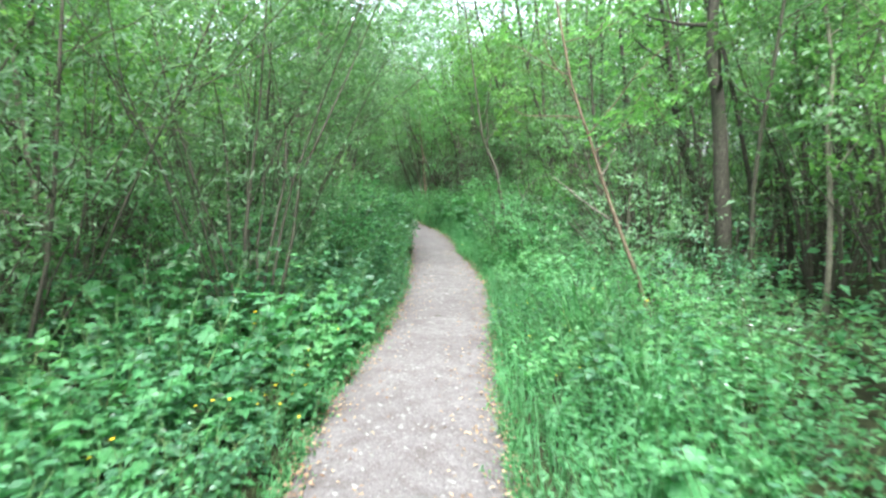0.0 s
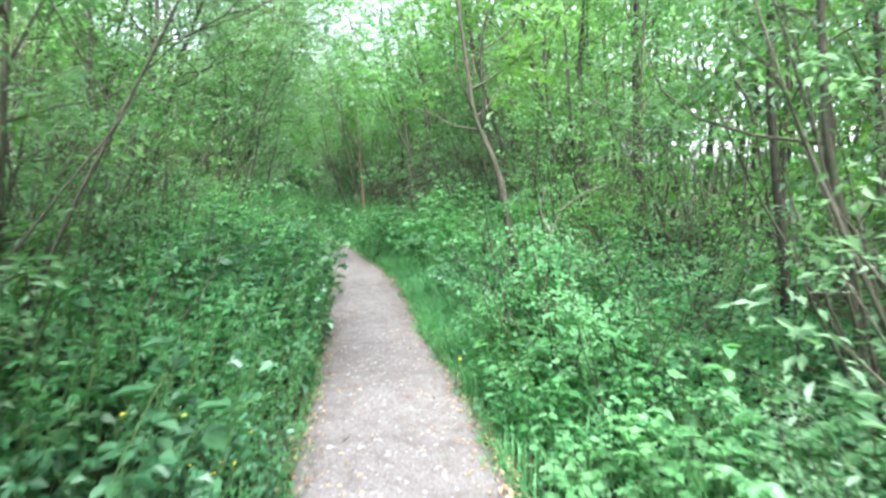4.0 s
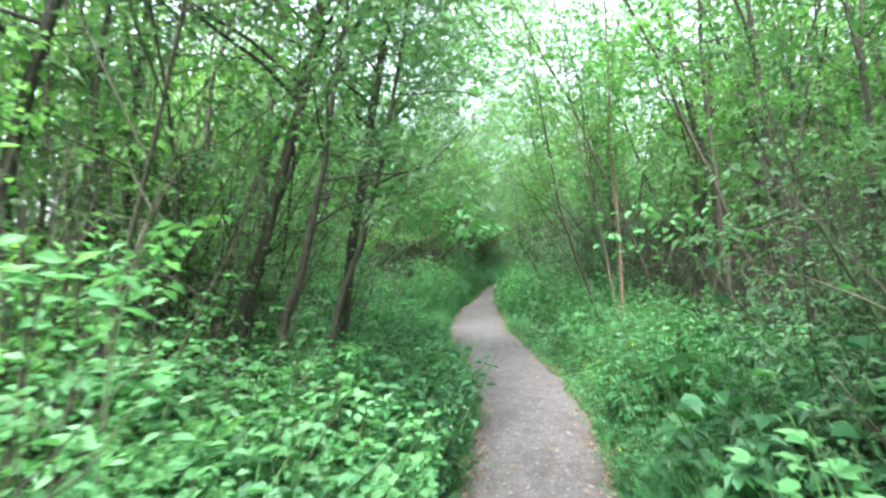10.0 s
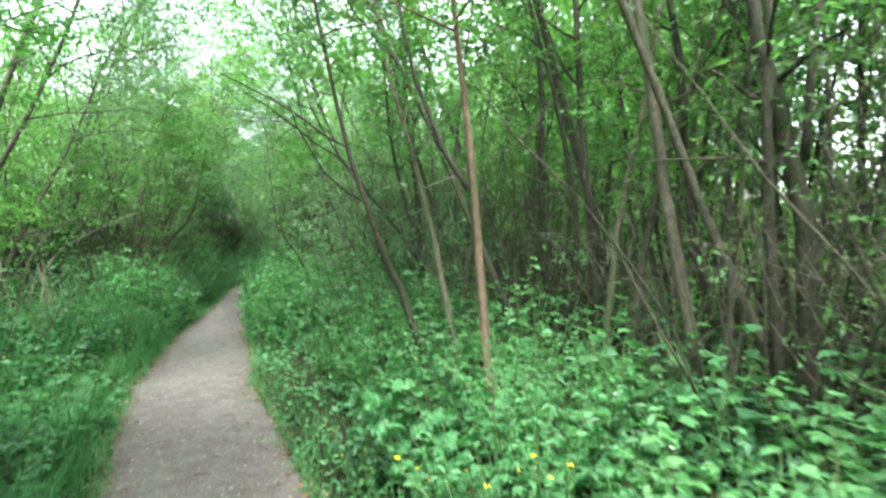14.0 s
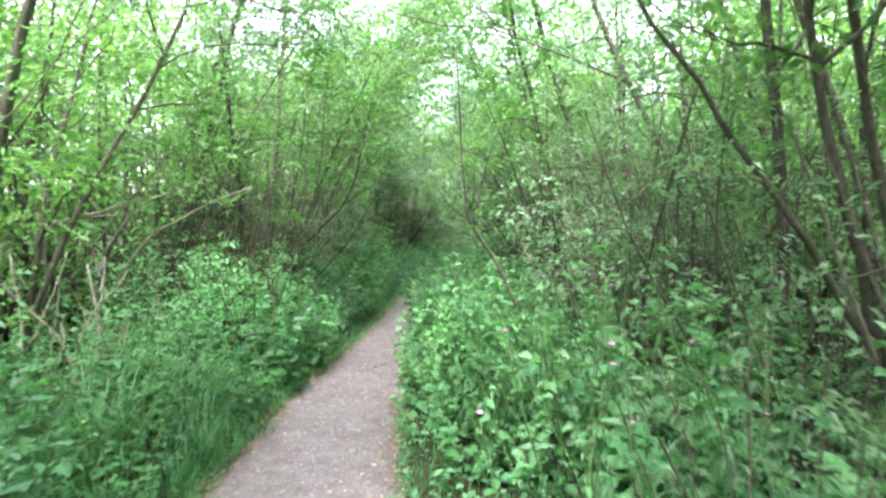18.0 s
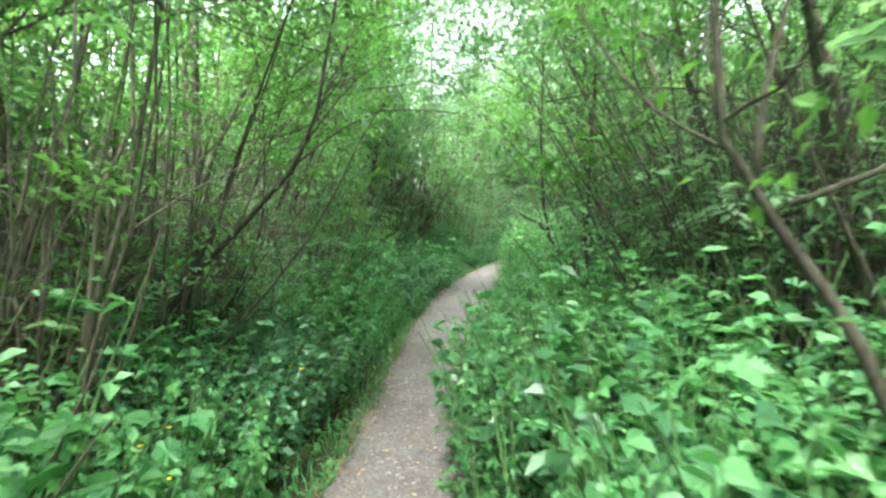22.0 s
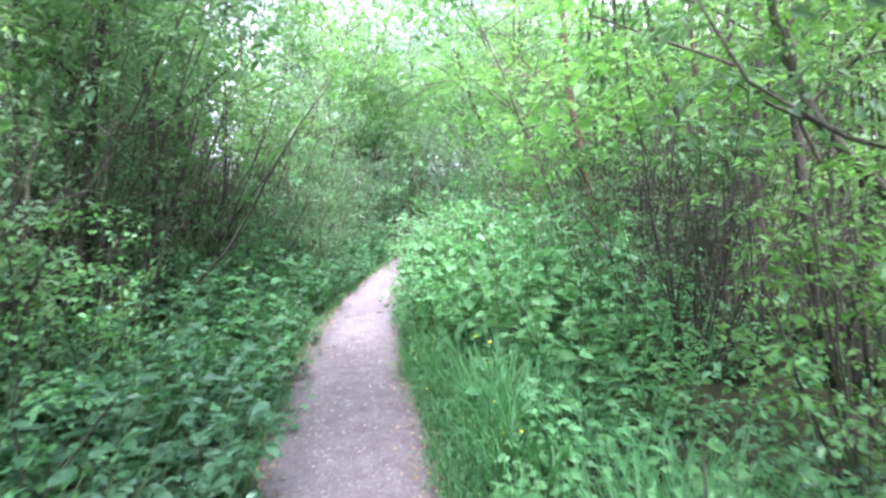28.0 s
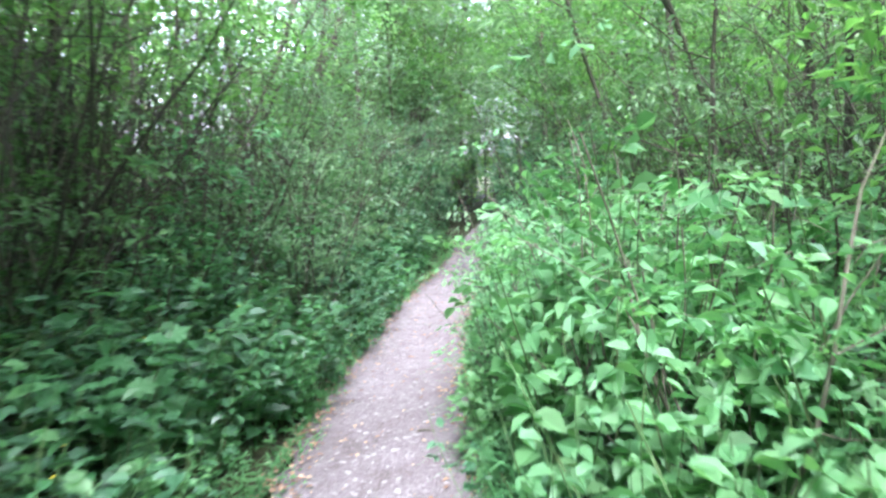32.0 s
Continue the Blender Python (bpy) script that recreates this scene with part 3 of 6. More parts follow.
def trees():
    r = np.random.default_rng(11)
    near = [make_tree(r, "woodland_tree", lab, h, rad, bark, leaf, 1650, sz * 0.84, w, low, reach, 9, 0.1, group="trees of the wood", big=0)
            for lab, h, rad, bark, leaf, sz, w, low, reach in (
                ("slender brown-barked tree with a loose green crown", 5.6, 0.032, BARK, LEAF_TREE, 0.100, 0.55, 0.22, 1.7),
                ("thin dark-trunked tree with sparse mid-green leaves", 6.2, 0.042, BARK_DARK, LEAF_TREE, 0.095, 0.55, 0.28, 1.6),
                ("young willow tree with narrow grey-green leaves", 5.0, 0.028, BARK, LEAF_WILLOW, 0.095, 0.36, 0.20, 1.6),
                ("slender tree with bright yellow-green leaves", 5.2, 0.028, BARK, LEAF_BRIGHT, 0.105, 0.55, 0.20, 1.8),
                ("thin tree with pale greenish bark and fresh leaves", 5.6, 0.03, BARK_PALE, LEAF_BRIGHT, 0.100, 0.5, 0.26, 1.5))]
    lean = [make_tree(r, "leaning_tree", lab, h, rad, bark, leaf, 2600, sz, w, 0.3, reach, 13, 0.06, group="trees leaning over the path", keep=over_path, toward=tw, spread=0.2)
            for lab, h, rad, bark, leaf, sz, w, reach, tw in (
                ("willow leaning over the path with narrow grey-green leaves", 5.2, 0.024, BARK, LEAF_WILLOW, 0.080, 0.36, 1.6, 0.22),
                ("young tree leaning over the path with bright green leaves", 5.0, 0.022, BARK, LEAF_BRIGHT, 0.095, 0.55, 1.6, 0.25),
                ("small tree arching over the path with mid-green leaves", 5.6, 0.026, BARK_DARK, LEAF_TREE, 0.080, 0.55, 1.7, 0.20))]
    for side in (-1, 1):
        for y in np.arange(-3, 60, 2.2):
            for d0 in (3.0, 4.8):
                yy, d = y + r.uniform(-0.8, 0.8), d0 + r.uniform(-0.5, 0.6)
                if side > 0 and (18.5 < yy < 28 or 38 < yy < 46) and d0 < 5:
                    continue
                put(near[r.integers(0, len(near))], at(side, yy, d), yy, r.uniform(0, 360), r.uniform(0.8, 1.15), r.uniform(-3, 6), 0.0 if side < 0 else np.pi)
        for y in np.arange(-1, 56, 1.8):
            yy, d = y + r.uniform(-0.6, 0.6), r.uniform(1.9, 2.7)
            if r.uniform() < 0.25 or (side > 0 and (2 < yy < 7.5 or 9 < yy < 14 or 18.5 < yy < 33 or 39.5 < yy < 41)) or (side < 0 and (11.5 < yy < 19 or 21.5 < yy < 28.5)) or (side > 0 and (14 < yy < 18.5 or 38.5 < yy < 41)):
                continue
            put(lean[r.choice(3, p=[0.45, 0.3, 0.25])], at(side, yy, d), yy, (0 if side < 0 else 180) + r.uniform(-30, 30), r.uniform(0.85, 1.1))
    for x, y, s in ((-9.2, 27.2, 1.2), (-9.0, 29.4, 1.2), (-8.4, 31.2, 1.1), (-10.0, 25.8, 1.3), (-9.6, 23.8, 1.3), (-10.4, 28.6, 1.3), (-8.6, 22.4, 1.1)):
        put(near[3 if s < 1.25 else 2], x, y, r.uniform(0, 360), s)
    # trees added to throw shade on the growth left of the last stretch
    for x, y, s in ((-8.6, 39.4, 1.2), (-9.0, 40.8, 1.25), (-8.7, 42.2, 1.2), (-9.6, 41.6, 1.3), (-9.4, 43.6, 1.3), (-10.2, 40.2, 1.3), (-10.0, 42.8, 1.3)):
        put(near[r.integers(0, 2)], x, y, r.uniform(0, 360), s)
    # large trees added on the right only to darken the wood behind the bushes
    for x, y, s in ((-2.4, 40.6, 1.5), (-1.6, 42.4, 1.5), (-2.6, 44.2, 1.4), (-0.8, 40.0, 1.5)):
        put(near[r.integers(0, 2)], x, y, r.uniform(0, 360), s)
    # tall crowns standing back behind the thin poles
    for x, y, s in ((0.8, 24.5, 1.45), (1.6, 26.8, 1.5), (0.6, 28.6, 1.5), (-0.2, 30.4, 1.45), (1.2, 31.8, 1.6), (-0.8, 33.0, 1.5), (-1.6, 35.2, 1.5), (2.6, 23.4, 1.5), (3.0, 28.8, 1.6), (-0.2, 36.4, 1.6)):
        put(near[(0, 2, 3)[r.integers(0, 3)]], x, y, r.uniform(0, 360), s)
    # where the path bends out of sight
    for y in np.arange(52, 64, 1.2):
        for x in np.arange(-9, 5, 1.5):
            xx, yy = x + r.uniform(-.5, .5), y + r.uniform(-.5, .5)
            if out(xx, min(yy, 58)) > 0.9 or yy > 60:
                put(near[(2, 3, 0)[r.integers(0, 3)]], xx, yy, r.uniform(0, 360), r.uniform(0.9, 1.2) if yy < 57 else r.uniform(1.4, 1.8))
    discard(near + lean)


def shrubs():
    r = np.random.default_rng(23)
    pats = [make_shrub(r, "thicket_shrub", lab, h, st, bark, leaf, n, sz, w, fan, low, group="shrubs of the thicket")
            for lab, h, st, bark, leaf, n, sz, w, fan, low in (
                ("many-stemmed willow shrub with grey-green leaves", 3.6, 15, BARK, LEAF_WILLOW, 1700, 0.074, 0.36, 0.42, 0.30),
                ("dense shrub of thin dark stems, leafy above", 3.3, 18, BARK_DARK, LEAF_TREE, 1500, 0.068, 0.5, 0.40, 0.36),
                ("hazel-like shrub with fresh green round leaves", 3.0, 12, BARK, LEAF_BRIGHT, 1300, 0.074, 0.7, 0.50, 0.22),
                ("bare-stemmed brown thicket shrub with few leaves", 3.2, 30, BARK, LEAF_TREE, 420, 0.080, 0.5, 0.42, 0.45))]
    for side in (-1, 1):
        for y in np.arange(-1, 54, 1.3):
            for d0, ch in ((1.75, 0.5), (2.7, 0.85), (3.9, 0.85)):
                if r.uniform() > ch:
                    continue
                yy, d = y + r.uniform(-0.5, 0.5), d0 + r.uniform(-0.3, 0.5)
                x = at(side, yy, d)
                if abs(x - walk_x(yy)) < 1.7 or (side > 0 and 26 < yy < 33 and d0 < 3) or (side > 0 and (18.5 < yy < 27 or 1 < yy < 6 or 8.5 < yy < 14.8 or 36 < yy < 42) and d0 < 3) or (side < 0 and (25 < yy < 29.3 or yy < 6.5) and d0 < 3):
                    continue
                k = r.choice(4, p=[0.32, 0.26, 0.18, 0.24] if side > 0 or not (25 < yy < 36 or 38.5 < yy < 47) else [0.12, 0.13, 0.05, 0.7])
                put(pats[k], x, yy, r.uniform(0, 360), r.uniform(0.75, 1.05) * (0.8 if d0 < 2 else 1.0), r.uniform(-4, 6), 0.0 if side < 0 else np.pi)
    discard(pats)


def bushes():
    """Leafy bushes filling the edge of the wood from the ground up."""
    r = np.random.default_rng(29)
    kinds = [make_shrub(r, "leafy_bush", lab, 1.6, 16, bark, leaf, n, sz, w, fan, 0.0, group="bushes along the path", rad=0.009, spread=0.14, big=2, twigs=2)
             for lab, bark, leaf, n, sz, w, fan in (
                 ("rounded bush with fresh pale green leaves", BARK, LEAF_PALE, 1900, 0.058, 0.6, 0.5),
                 ("dense bush with mid-green leaves down to the ground", BARK, LEAF_HERB, 1900, 0.058, 0.58, 0.55),
                 ("willow bush with narrow grey-green leaves", BARK, LEAF_WILLOW, 2000, 0.066, 0.38, 0.45),
                 ("dark green bush, thickly leaved, at the path's end standing for shade", BARK_DARK, LEAF_DARK, 1800, 0.060, 0.6, 0.5))]
    kinds.append(make_shrub(r, "leafy_bush", "airy bush with pale toothed leaves on thin arching stems", 1.6, 12, BARK_PALE, LEAF_PALE, 1400, 0.06, 0.56, 0.5, 0.0, group="bushes along the path", rad=0.007, spread=0.15, full=True, big=2, twigs=2))
    spots = [(-4.83, 41.44, 1.75, 4), (-5.1, 42.41, 1.6, 4), (-4.05, 40.89, 1.1, 1), (-4.86, 43.64, 1.6, 2),
             (-1.55, 9.68, 1.25, 1), (-1.69, 10.94, 1.35, 1), (-1.65, 12.32, 1.4, 0), (-1.71, 13.57, 1.35, 1), (-1.87, 14.80, 1.4, 0), (-2.11, 16.04, 1.25, 0),
             # pale leaves at (-2.2, 18.9) and (-2.5, 18.2) stand for sunlit growth
             (1.25, 13.67, 1.2, 1), (1.33, 16.72, 1.65, 0), (1.07, 18.18, 1.3, 1), (2.06, 16.10, 1.5, 0), (1.35, 12.09, 1.2, 1), (1.0, 10.2, 1.2, 1), (1.6, 10.4, 1.4, 0), (2.1, 14.0, 1.6, 1), (-2.2, 18.9, .85, 0), (-2.6, 19.6, .9, 1), (-2.5, 18.2, .9, 0), (-5.3, 27.6, .8, 0), (-5.6, 28.6, 1.1, 0),
             (-5.73, 29.43, 1.5, 0), (-5.56, 30.44, .8, 0), (-2.2, 27.0, 1.0, 1), (-1.7, 27.12, 1.3, 3), (-3.2, 32.39, 1.2, 0),
             (-4.90, 36.31, 1.35, 0), (-4.63, 35.33, 1.1, 1), (-7.38, 44.46, 2.0, 2), (-7.73, 45.83, 1.9, 2), (-4.98, 46.54, 2.0, 1), (-4.93, 48.55, 2.2, 3), (-7.32, 48.37, 1.7, 2), (1.44, 9.00, 1.1, 0), (1.82, 7.70, .9, 2)]
    # the hedge that crowds the bend at the end
    spots += [(-5.05, 41.4, 1.25, 4), (-5.22, 42.0, 1.75, 4), (-5.35, 42.7, 1.55, 4), (-4.60, 40.9, 1.15, 4), (-4.6, 42.0, 1.5, 2), (-4.95, 42.3, 1.8, 4), (-5.72, 43.4, 1.3, 1), (-5.6, 44.5, 1.4, 2)]
    # growth leaning out where the path bends
    spots += [(-4.15, 32.7, 1.1, 1), (-4.45, 33.5, 1.1, 2), (-4.0, 34.3, 1.2, 1), (-4.9, 35.2, .9, 1)]
    spots += [(-5.95, 29.4, 1.5, 0), (-5.35, 29.7, .72, 0), (-6.3, 28.9, 1.3, 0), (-6.7, 31.5, 1.1, 1), (-7.0, 33.4, 1.0, 2), (-7.35, 35.6, 1.1, 1), (-7.6, 37.4, 1.2, 0)]
    spots += [(1.2, 9.7, 1.3, 0), (1.35, 10.3, 1.5, 1), (1.6, 9.4, 1.2, 1), (-5.62, 42.7, 1.15, 0), (-5.55, 43.7, 1.3, 0), (-5.45, 44.7, 1.3, 1), (-5.4, 45.8, 1.4, 0), (-5.5, 46.9, 1.3, 0), (1.55, 4.7, .8, 1), (1.9, 5.2, .95, 0), (1.25, 5.5, .75, 0), (2.4, 4.6, .9, 2), (2.6, 5.8, 1.2, 3), (1.7, 6.5, .9, 0)]
    # dark leaves massed here stand for the deep shade at the path's end
    spots += [(-7.3, 48.9, 2.6, 3), (-5.2, 48.3, 2.4, 3), (-7.5, 47.3, 2.2, 3), (-5.0, 49.8, 3.0, 3), (-6.0, 50.4, 2.2, 3), (-6.6, 52.2, 3.4, 3)]
    spots += [(-6.3, 51.2, 3.0, 3), (-5.5, 51.8, 3.2, 3), (-7.0, 50.6, 2.8, 3), (-4.8, 50.8, 2.8, 3), (-6.0, 53.0, 3.6, 3), (-5.0, 53.5, 3.6, 3)]
    spots += [(-7.6, 52.5, 3.4, 3), (-4.4, 52.0, 3.2, 3), (-7.0, 55.5, 3.6, 3), (-3.6, 54.5, 3.4, 3), (-5.8, 59.0, 4.2, 3), (-3.0, 58.0, 4.0, 3), (-7.9, 50.0, 2.6, 3), (-4.3, 49.6, 2.4, 3)]
    for side in (-1, 1):
        for y in np.arange(-0.5, 50, 1.3):
            yy, d = y + r.uniform(-0.5, 0.5), r.uniform(1.3, 2.1)
            if (side > 0 and (1.5 < yy < 7 or 10.5 < yy < 15 or 18.5 < yy < 25 or 26.5 < yy < 32 or 36 < yy < 40.5)) or (side < 0 and (yy < 6 or 25 < yy < 29.3)):
                continue
            spots.append((at(side, yy, d), yy, r.uniform(1.2, 2.0), r.choice(4, p=[0.25, 0.3, 0.3, 0.15])))
    for x, y, h, k in spots:
        if room(x, y) > 0.85:
            s = h / 1.75
            w = min(s * 1.15, max(0.25, (room(x, y) - 0.42) / 1.0))
            put(kinds[k], x, y, r.uniform(0, 360), w, sz=s)
    discard(kinds)


def tall_bushes():
    """Tall bushes that make the green wall between undergrowth and crowns."""
    r = np.random.default_rng(97)
    kinds = [make_shrub(r, "tall_bush", lab, 2.7, 15, bark, leaf, n, sz, w, fan, 0.12, group="tall bushes of the wood's edge", rad=0.010, spread=0.17, big=1, twigs=3)
             for lab, bark, leaf, n, sz, w, fan in (("tall willow bush, grey-green and finely leaved", BARK, LEAF_WILLOW, 2500, 0.062, 0.4, 0.36), ("tall hazel bush with soft mid-green leaves", BARK, LEAF_TREE, 2200, 0.066, 0.6, 0.36),
                                                    ("tall bush with fresh yellow-green leaves", BARK, LEAF_BRIGHT, 2200, 0.064, 0.55, 0.4))]
    spots = [(1.6, 17.0, 1.1, 0), (1.05, 17.6, .85, 0), (2.6, 15.4, 1.15, 0), (1.9, 13.4, .8, 2), (-3.3, 33.4, 1.1, 0), (-3.4, 34.6, 1.1, 0), (-3.7, 35.8, 1.1, 0), (-2.8, 32.6, 1.2, 0), (-2.7, 33.9, 1.3, 0), (-1.7, 29.2, 1.15, 0), (-1.1, 27.4, 1.0, 0), (-1.7, 29.3, 1.3, 0), (-2.0, 30.6, 1.35, 0), (-8.3, 38.3, 1.0, 0), (-8.7, 37.2, 1.2, 0), (-7.5, 44.8, .8, 0), (-7.7, 46.2, .95, 0), (-7.5, 47.8, 1.0, 0), (-7.2, 49.6, 1.1, 0), (-7.0, 51.6, 1.2, 0), (-4.6, 47.6, 1.1, 0), (-4.2, 49.4, 1.2, 0), (-3.9, 51.4, 1.3, 0), (-6.6, 54.0, 1.3, 0), (-6.3, 56.5, 1.4, 2), (-3.4, 53.6, 1.3, 1), (-6.6, 60.0, 1.6, 0), (2.1, 12.4, 1.0, 1), (-2.3, 11.6, .95, 1), (-2.5, 13.4, 1.0, 0),
             (-2.1, 30.2, .9, 0), (-2.2, 31.4, 1.0, 0), (-8.3, 26.4, 1.5, 2), (-5.8, 22.0, 1.2, 1), (-7.9, 28.2, 1.35, 2), (-7.6, 24.0, 1.45, 2), (-8.8, 27.4, 1.6, 1), (-8.2, 25.0, 1.6, 2), (-8.4, 29.6, 1.6, 2), (-9.2, 25.8, 1.7, 1), (-9.3, 28.4, 1.7, 2), (-8.6, 40.5, 1.0, 0), (-8.5, 43.0, 1.0, 1), (-4.4, 46.5, 1.1, 1), (-8.3, 46.5, 1.1, 0)]
    for side in (-1, 1):
        for y in np.arange(0, 56, 1.5):
            yy, d = y + r.uniform(-0.6, 0.6), r.uniform(2.0, 3.3)
            bare = (side > 0 and (2 < yy < 7 or 8.5 < yy < 14.8 or 18 < yy < 27 or 36 < yy < 44)) or (side < 0 and (25 < yy < 35 or yy < 3 or 38.5 < yy < 46))
            if r.uniform() < (0.85 if bare else 0.12):
                continue
            if side > 0 and 26 < yy < 33:
                d += 0.9
            spots.append((at(side, yy, d), yy, r.uniform(0.85, 1.25), r.choice(3, p=[0.45, 0.3, 0.25])))
    for x, y, s, k in spots:
        if room(x, y) > 0.95:
            put(kinds[k], x, y, r.uniform(0, 360), min(s, (room(x, y) - 0.42) / 1.0), sz=s)
    discard(kinds)


def twig_thickets():
    """Tangled brown thickets of bare fine twigs with few leaves."""
    r = np.random.default_rng(101)
    kinds = [make_shrub(r, "bare_thicket", lab, h, 24, bark, LEAF_TREE, 220, 0.06, 0.5, 0.5, 0.1, group="bare brown thickets", rad=0.009, spread=0.2, big=0, twigs=7)
             for lab, h, bark in (("tangled thicket of bare brown twigs", 2.7, BARK), ("dense bare thicket of dark thin branches", 2.9, BARK_DARK), ("dry greyish thicket of fine dead twigs", 2.3, BARK_PALE))]
    for side, lo, hi, d1, d2, n, p in ((-1, 30, 36.5, 1.5, 3.4, 15, (.5, .25, .25)), (1, 28.5, 36, 1.6, 3.2, 14, (.4, .45, .15)), (1, 36.5, 44, 2.0, 4.0, 14, (.45, .35, .2)), (-1, 39.5, 46.5, 1.8, 4.0, 9, (.35, .6, .05)), (1, 18.5, 26, 2.0, 4.5, 12, (.5, .3, .2))):
        for _ in range(n):
            y, d = r.uniform(lo, hi), r.uniform(d1, d2)
            x = at(side, y, d)
            s = r.uniform(0.8, 1.15)
            put(kinds[r.choice(3, p=p)], x, y, r.uniform(0, 360), min(s, (abs(x - walk_x(y)) - 0.6) / 1.2), sz=s)
    # high bare thickets in the shade of the last bend
    for x, y, s in ((-9.3, 43.3, 1.55), (-9.4, 45.6, 1.6), (-10.6, 44.4, 1.8)):
        put(kinds[2], x, y, r.uniform(0, 360), s * 0.8, sz=s)
    discard(kinds)


def pole_wood():
    """Crowded thin poles with their leaves high up."""
    r = np.random.default_rng(61)
    kinds = [make_tree(r, "pole_tree", lab, h, rad, bark, leaf, 640, 0.088, 0.5, 0.36, 1.1, 9, 0.07, 6, group="thin poles of the wood", spread=0.2, big=0)
             for lab, h, rad, bark, leaf in (("thin straight dark pole of a tree, leafy high up", 6.2, 0.032, BARK_DARK, LEAF_TREE), ("slim brown pole with short bare twigs", 5.6, 0.026, BARK, LEAF_TREE),
                                             ("thin greyish pole leaning a little", 6.0, 0.036, BARK_PALE, LEAF_BRIGHT), ("dark mossy pole, forked above", 6.5, 0.045, BARK_DARK, LEAF_BRIGHT))]
    for side, lo, hi, d1, d2, n in ((1, 18.5, 31, 2.5, 7.5, 66), (1, 37, 48, 2.8, 7.5, 38), (1, 9, 18, 2.8, 7, 26), (1, 2, 9, 2.8, 7, 22), (-1, 2, 10, 2.4, 6, 24), (-1, 38, 49, 2.4, 6.5, 38), (-1, 14, 23, 2.6, 6, 18)):
        for _ in range(n):
            y, d = r.uniform(lo, hi), r.uniform(d1, d2)
            put(kinds[r.choice(4, p=[0.35, 0.3, 0.1, 0.25])], at(side, y, d), y, r.uniform(0, 360), r.uniform(0.8, 1.15), r.uniform(-4, 8), 0.0 if side < 0 else np.pi)
    discard(kinds)


def high_crowns():
    """Taller trees whose crowns close the view above the path further on."""
    r = np.random.default_rng(53)
    kinds = [make_tree(r, "arching_tree", lab, 7.0, 0.034, bark, leaf, 3600, 0.082, w, 0.4, 2.2, 12, 0.05, group="tall trees arching over the path", toward=tw, spread=0.3, twigs=3)
             for lab, bark, leaf, w, tw in (("tall willow arching high over the path", BARK, LEAF_WILLOW, 0.36, 0.30), ("tall thin tree arching over the path with light green leaves", BARK, LEAF_BRIGHT, 0.55, 0.34))]
    for side in (-1, 1):
        for y in np.arange(7, 62, 2.2):
            yy, d = y + r.uniform(-0.8, 0.8) + (1.1 if side > 0 else 0), r.uniform(2.2, 3.2)
            if (side > 0 and (9.5 < yy < 15.5 or 16.5 < yy < 21.5 or 37.5 < yy < 44)) or (side < 0 and (11 < yy < 16.6 or 44 < yy < 53)) or (yy < 13 and r.uniform() < 0.5):
                continue
            if side > 0 and 25.5 < yy < 28.5:
                d = 3.4
            # taller and set back over the light places
            light = 13 < yy < 15 or 18 < yy < 24 or 29.5 < yy < 31.5 or 38 < yy < 42.5
            put(kinds[r.integers(0, 2)], at(side, yy, d + (0.9 if light else 0)), yy, (0 if side < 0 else 180) + r.uniform(-35, 35), r.uniform(1.15, 1.3) if light else r.uniform(0.9, 1.25))
    discard(kinds)


def canopy():
    """The tallest trees: bare below, their crowns closing the sky above the path."""
    r = np.random.default_rng(59)
    kinds = [make_tree(r, "canopy_tree", lab, 9.6, 0.06, bark, leaf, 3600, 0.095, w, 0.5, 3.0, 14, 0.04, group="tallest trees of the wood", toward=0.16, spread=0.34, twigs=3, big=2)
             for lab, bark, leaf, w in (("tall slim tree with a high light green crown", BARK, LEAF_BRIGHT, 0.55), ("tall slim willow with a high grey-green crown", BARK, LEAF_WILLOW, 0.38))]
    for i, y in enumerate(np.arange(16, 66, 1.75)):
        side = -1 if i % 2 else 1
        yy, d = y + r.uniform(-0.5, 0.5), r.uniform(2.6, 3.6)
        if (side > 0 and (26 < yy < 32 or 37 < yy < 46)) or (side < 0 and 43 < yy < 49):
            d += 1.8
        put(kinds[r.integers(0, 2)], at(side, min(yy, 61), d), yy, (0 if side < 0 else 180) + r.uniform(-25, 25), r.uniform(0.85, 1.1))
    # those that stand behind the last bend
    for i, (x, y, s) in enumerate(((-8.9, 48.2, 1.0), (-10.2, 50.5, 1.1), (-7.9, 52.0, 1.1), (-9.0, 55.0, 1.2), (-4.2, 51.2, 1.05), (-3.4, 55.5, 1.15), (-11.4, 47.2, 1.1))):
        put(kinds[(i + 1) % 2], x, y, r.uniform(0, 360), s)
    discard(kinds)


def over_head(a):
    return a[:, 2] > 2.0 + 0.35 * np.clip(a[:, 0], 0, 1.2) + 0.12 * np.sin(a[:, 1] * 5)


